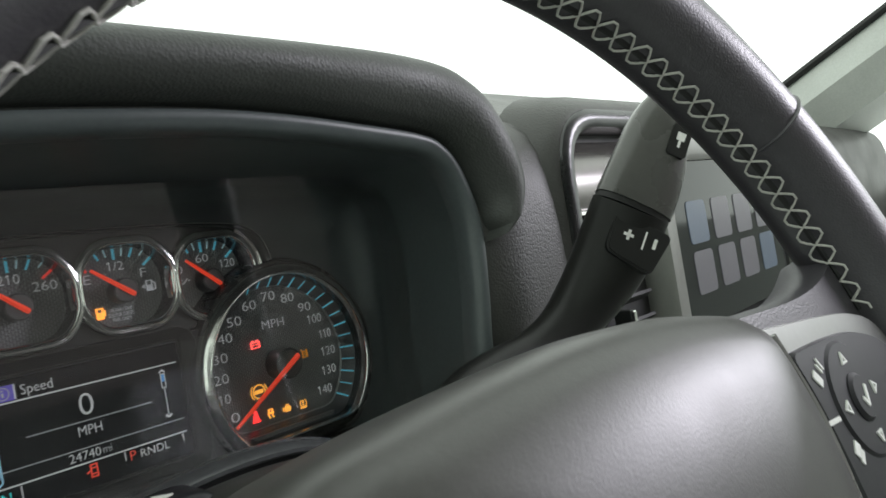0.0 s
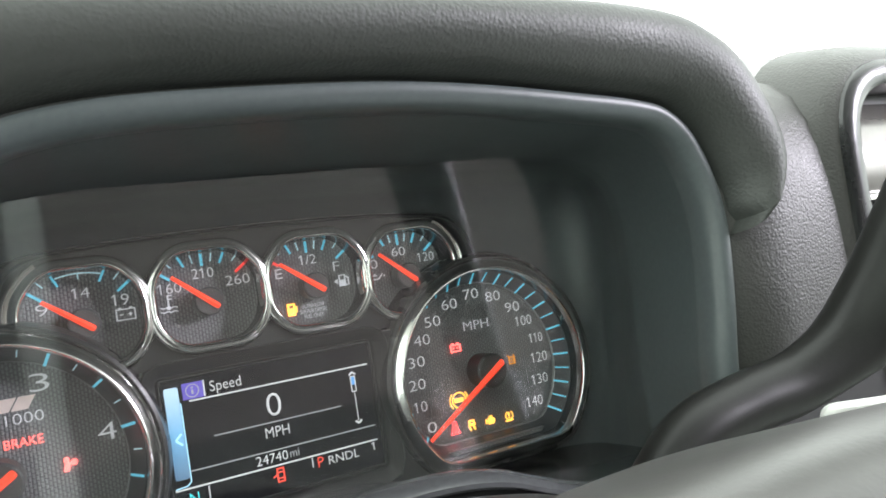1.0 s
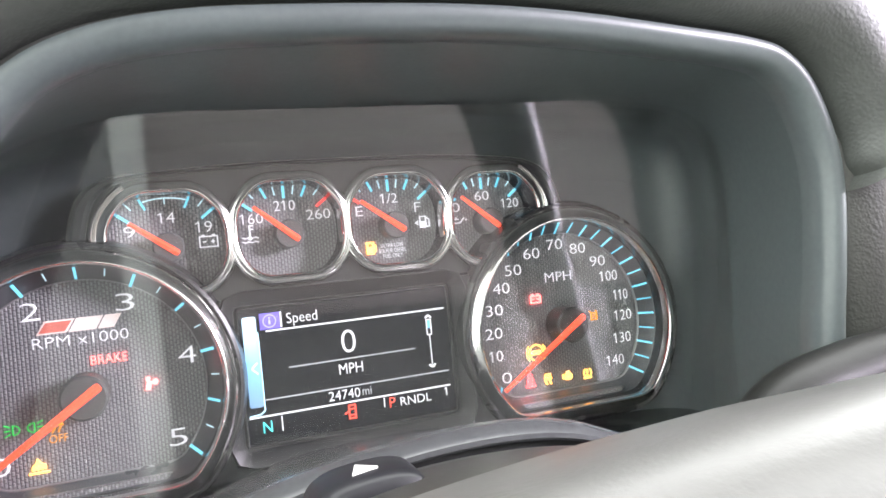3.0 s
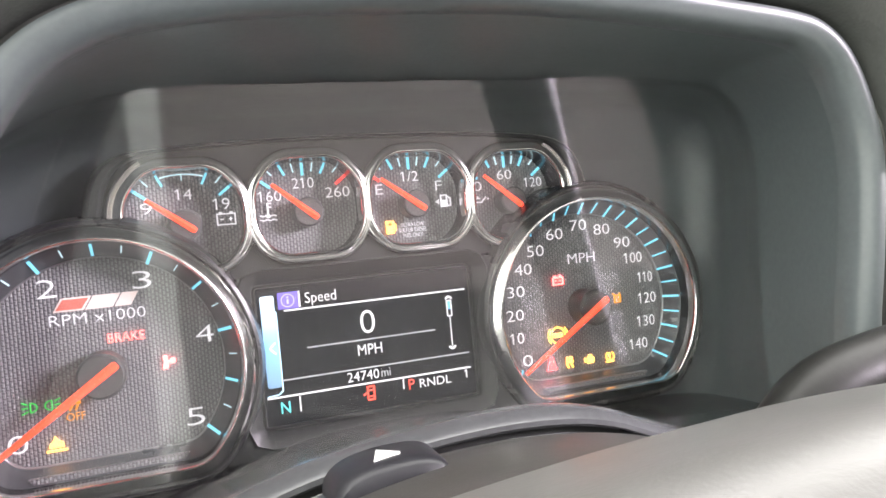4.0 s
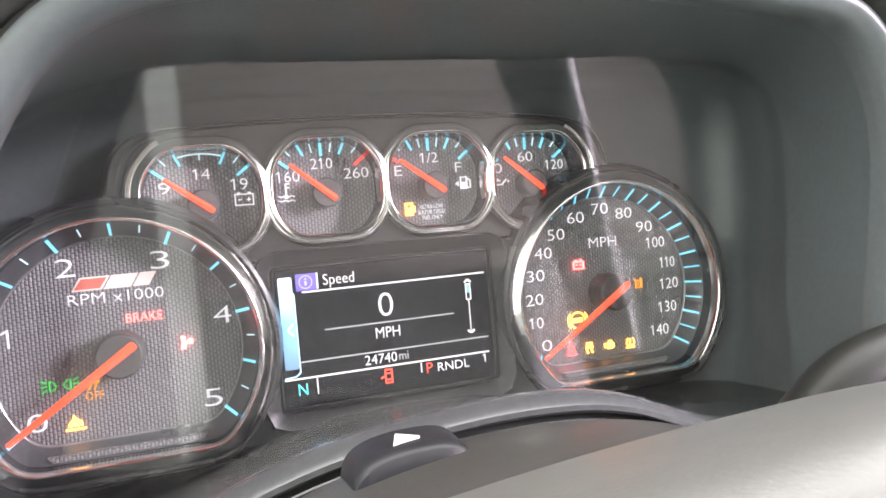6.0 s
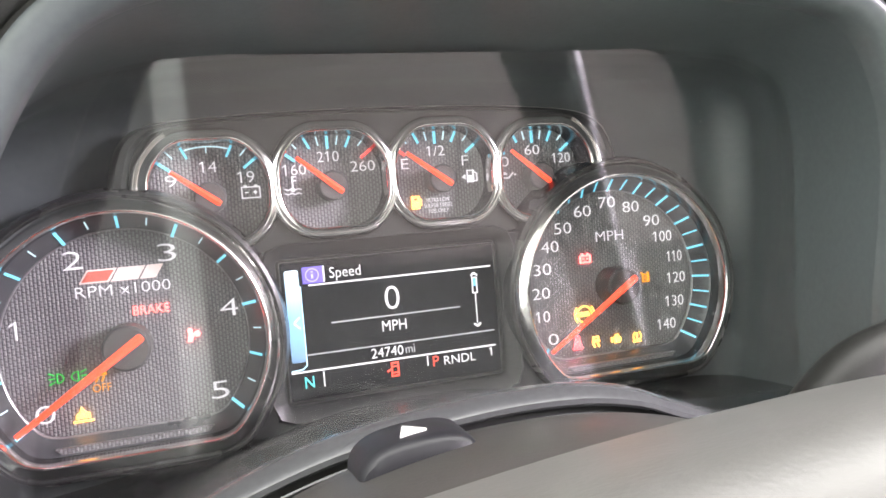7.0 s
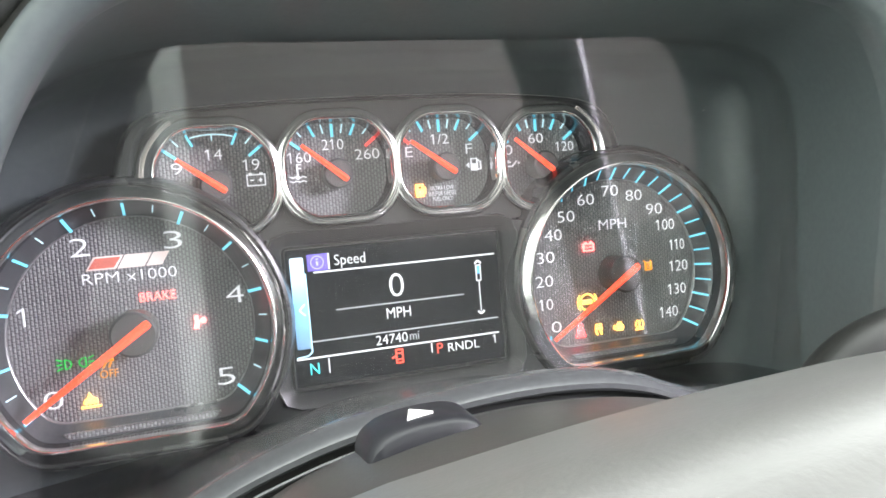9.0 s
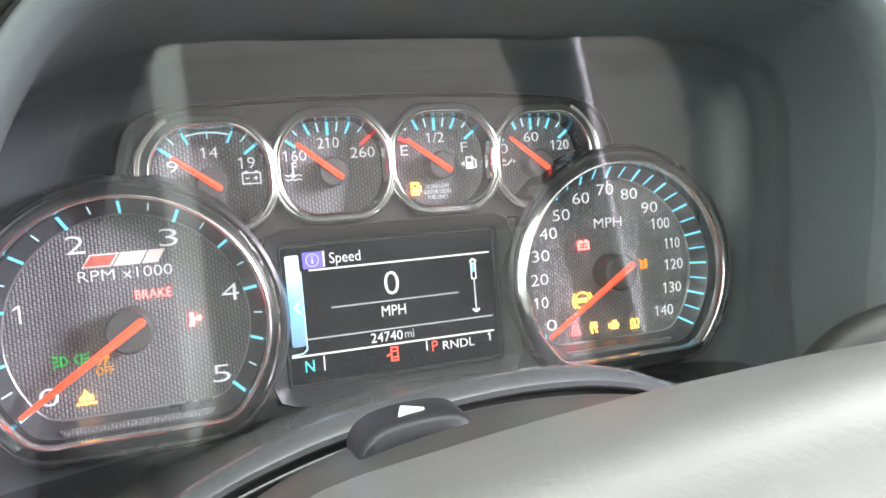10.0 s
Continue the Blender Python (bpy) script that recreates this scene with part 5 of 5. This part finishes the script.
def rim_point(th, ph, r=RT):
    """th round the wheel from the right, ph round the tube: 0 outwards, 90 degrees to the driver."""
    rr = RM + r * math.cos(ph)
    return (rr * math.cos(th), rr * math.sin(th), r * math.sin(ph) * 1.05)


rim = wpart("rim", loft([[rim_point(2 * math.pi * i / 160, 2 * math.pi * k / 32) for k in range(32)] for i in range(161)]), LEATHER, wheel, "grained black leather rim")
PH0 = radians(185)
for start, end in ((radians(11), radians(169)), (radians(191), radians(349))):
    n = int((end - start) * RM / 0.0096)
    for lane in (0, 1):
        pts = []
        for i in range(n):
            s = 1 if (i + lane) % 2 else -1
            for f, w in ((-0.12, s), (0.12, s), (0.32, s * 0.55), (0.5, 0.0), (0.68, -s * 0.55)):
                pts.append(rim_point(start + (end - start) * (i + f) / n, PH0 + w * 0.235, RT + 0.0006))
        wpart("stitching", tube(pts, 0.00048, n=6), THREAD, rim, "pale zigzag thread")
    wpart("seam", tube([rim_point(start + (end - start) * i / 100, PH0, RT - 0.0002) for i in range(101)], 0.0012, n=6), GAP, rim, "dark seam under the stitching")
for th in (radians(37.0), radians(143.0)):
    wpart("leather_joint", loft([[rim_point(th + dt, math.pi * (k / 20 - 0.02), r) for k in range(21)] for dt, r in ((-0.008, RT - 0.0002), (-0.004, RT + 0.0007), (0.0, RT + 0.0009), (0.0025, RT + 0.0003), (0.003, RT - 0.0006))], closed=False), LEATHER, rim, "raised joint between leather pieces")


PAD = rounded([(-0.098, 0.0540), (-0.06, 0.0587), (-0.02, 0.0608), (0.02, 0.0581), (0.052, 0.0515), (0.0630, 0.0440), (0.0680, 0.013), (0.063, -0.02), (0.052, -0.075), (0.0, -0.095), (-0.07, -0.085), (-0.105, -0.02), (-0.106, 0.03)], [0.014, 0.015, 0.015, 0.014, 0.012, 0.006, 0.012, 0.02, 0.03, 0.03, 0.03, 0.03, 0.02], 6)
rings = []
for k, h in ((1.0, -0.030), (1.0, -0.010), (0.996, -0.004), (0.985, 0.001), (0.955, 0.0065), (0.90, 0.0105), (0.80, 0.0140), (0.6, 0.0175), (0.3, 0.020), (0.02, 0.0205)):
    rings.append([(u * k, v * k, h) for u, v in PAD])
pad = wpart("airbag_cover", loft(rings, caps=True), PADM, wheel, "soft grey grained airbag cover")
for sgn in (1, -1):
    def U(pts):
        return [(sgn * a, b) for a, b in pts]
    sp = U(rounded([(0.060, 0.050), (0.115, 0.047), (0.150, 0.050), (0.178, 0.062), (0.184, 0.0), (0.176, -0.052), (0.120, -0.052), (0.060, -0.055)], [0.004, 0.02, 0.02, 0.01, 0.03, 0.012, 0.02, 0.004], 5))
    spoke = wpart("spoke", loft([[(a, b, h) for a, b in ((x * k + (1 - k) * sgn * 0.12, y * k) for x, y in sp)] for k, h in ((0.97, -0.024), (1.0, -0.016), (1.0, -0.006), (0.96, -0.002))], caps=True), LEATHER, wheel, "black spoke")
    tr = U(rounded([(0.0600, 0.0435), (0.110, 0.0385), (0.140, 0.0345), (0.163, 0.0260), (0.170, 0.0), (0.160, -0.040), (0.110, -0.050), (0.0650, -0.050), (0.0705, 0.013), (0.0670, 0.034)], [0.002, 0.02, 0.02, 0.016, 0.02, 0.02, 0.02, 0.004, 0.02, 0.002], 5))
    wpart("silver_trim", loft([[(a, b, h) for a, b in ((x * k + (1 - k) * sgn * 0.115, y * k) for x, y in tr)] for k, h in ((1.0, -0.008), (1.0, 0.001), (0.985, 0.003))], caps=True), SILVER, spoke, "satin silver trim round the buttons")
    bp = U(rounded([(0.0722, 0.0330), (0.110, 0.0315), (0.134, 0.0275), (0.154, 0.0190), (0.160, 0.0), (0.151, -0.036), (0.110, -0.045), (0.0735, -0.045), (0.0765, 0.012)], [0.004, 0.02, 0.02, 0.016, 0.02, 0.02, 0.02, 0.004, 0.02], 5))
    bpan = wpart("button_panel", loft([[(a, b, h) for a, b in ((x * k + (1 - k) * sgn * 0.115, y * k) for x, y in bp)] for k, h in ((1.0, 0.0), (1.0, 0.004), (0.975, 0.0055))], caps=True), BUTTONS, spoke, "black rubber button panel")
    wpart("silver_line", tube(spline([(sgn * u, v, 0.0062) for u, v in ((0.0655, 0.0400), (0.0695, 0.0250), (0.0712, 0.0100), (0.0690, -0.0100), (0.0640, -0.0350))], 24), 0.0011, n=8), SILVER, spoke, "thin bright silver line beside the airbag cover")
    ring_c = (sgn * 0.1038, 0.0105)

    def wdisc(c, r0, h0, h1, n=32):
        return loft([[(c[0] + r * math.cos(2 * math.pi * i / n), c[1] + r * math.sin(2 * math.pi * i / n), h) for i in range(n)] for r, h in ((r0, h0), (r0, h1 - 0.001), (r0 - 0.0012, h1))], caps=True)
    wpart("rocker_pad", wdisc(ring_c, 0.0192, 0.003, 0.0064), BUTTONS, bpan, "round black rocker pad")
    wpart("rocker_centre", wdisc(ring_c, 0.0080, 0.004, 0.0078), BUTTONS, bpan, "round centre button")

    def wplate(o, h0, h1):
        return loft([[(a, b, h) for a, b in o] for h in (h0, h1)], caps=True)
    for ang in (90, 0, 180, 270):
        a = radians(ang)
        c = (ring_c[0] + 0.0136 * math.cos(a), ring_c[1] + 0.0125 * math.sin(a))
        o3 = [(c[0] + 0.0026 * math.cos(a + k), c[1] + 0.0026 * math.sin(a + k)) for k in (0, 2.1, 4.2)]
        i3 = [(c[0] + 0.0013 * math.cos(a + k), c[1] + 0.0013 * math.sin(a + k)) for k in (0, 2.1, 4.2)]
        wpart("arrow_mark", loft([[(p[0], p[1], h) for p in o] for o, h in ((o3, 0.0062), (o3, 0.0070), (i3, 0.0070), (i3, 0.0062))]), PRINT, bpan, "white outlined arrow", smooth=False)

    def wbar(a0, b0, a1, b1, w, h=0.0055):
        d = Vector((a1 - a0, b1 - b0)).normalized()
        p = Vector((-d[1], d[0])) * w / 2
        return wplate([(a0 - p[0], b0 - p[1]), (a1 - p[0], b1 - p[1]), (a1 + p[0], b1 + p[1]), (a0 + p[0], b0 + p[1])], h - 0.001, h + 0.0005)
    wpart("check_mark", merge(wbar(ring_c[0] - 0.0026, ring_c[1], ring_c[0] - 0.0006, ring_c[1] - 0.003, 0.0012, 0.0078), wbar(ring_c[0] - 0.0006, ring_c[1] - 0.003, ring_c[0] + 0.0028, ring_c[1] + 0.003, 0.0012, 0.0078)), PRINT, bpan, "white tick mark", smooth=False)
    wpart("voice_symbol", merge(wbar(sgn * 0.0800, 0.0245, sgn * 0.0832, 0.0205, 0.003), wbar(sgn * 0.0846, 0.0262, sgn * 0.0866, 0.0232, 0.0008), wbar(sgn * 0.0862, 0.0278, sgn * 0.0884, 0.0240, 0.0008)), PRINT, bpan, "white voice symbol", smooth=False)
    wpart("bar_mark", wbar(sgn * 0.0742, 0.0104, sgn * 0.0832, 0.0096, 0.0014), PRINT, bpan, "pale raised bar", smooth=False)
    wpart("phone_symbol", merge(wbar(sgn * 0.0828, -0.0020, sgn * 0.0862, 0.0010, 0.0030), wbar(sgn * 0.0840, -0.0046, sgn * 0.0872, -0.0016, 0.0018)), PRINT, bpan, "white telephone symbol", smooth=False)

# ---------------------------------------------------------------- passenger side pillar
pil = [(1.03, 0.30, 0.05), (1.05, 0.10, 0.14), (1.05, -0.01, 0.195), (1.05, -0.16, 0.266), (1.05, -0.40, 0.38), (1.04, -0.62, 0.50)]
q = spline(pil, 24)
pillar = thing("windscreen_pillar", (1.08, 0.1, 0.0), "pale grey trimmed windscreen pillar with a dark rubber edge", "pillar", kind="structure")
part("trim", loft([[(p[0], p[1], p[2]), (p[0] - 0.015, p[1] - 0.03, p[2] - 0.03), (p[0] + 0.01, p[1] - 0.07, p[2] - 0.065), (p[0] + 0.12, p[1] - 0.08, p[2] - 0.08), (p[0] + 0.12, p[1] + 0.02, p[2])] for p in q], caps=True), TRIMLIGHT, pillar, "pale grained pillar trim")
part("rubber_edge", tube([(p[0] - 0.002, p[1] + 0.004, p[2] + 0.004) for p in q], 0.006, n=8), GAP, pillar, "black rubber windscreen edge")
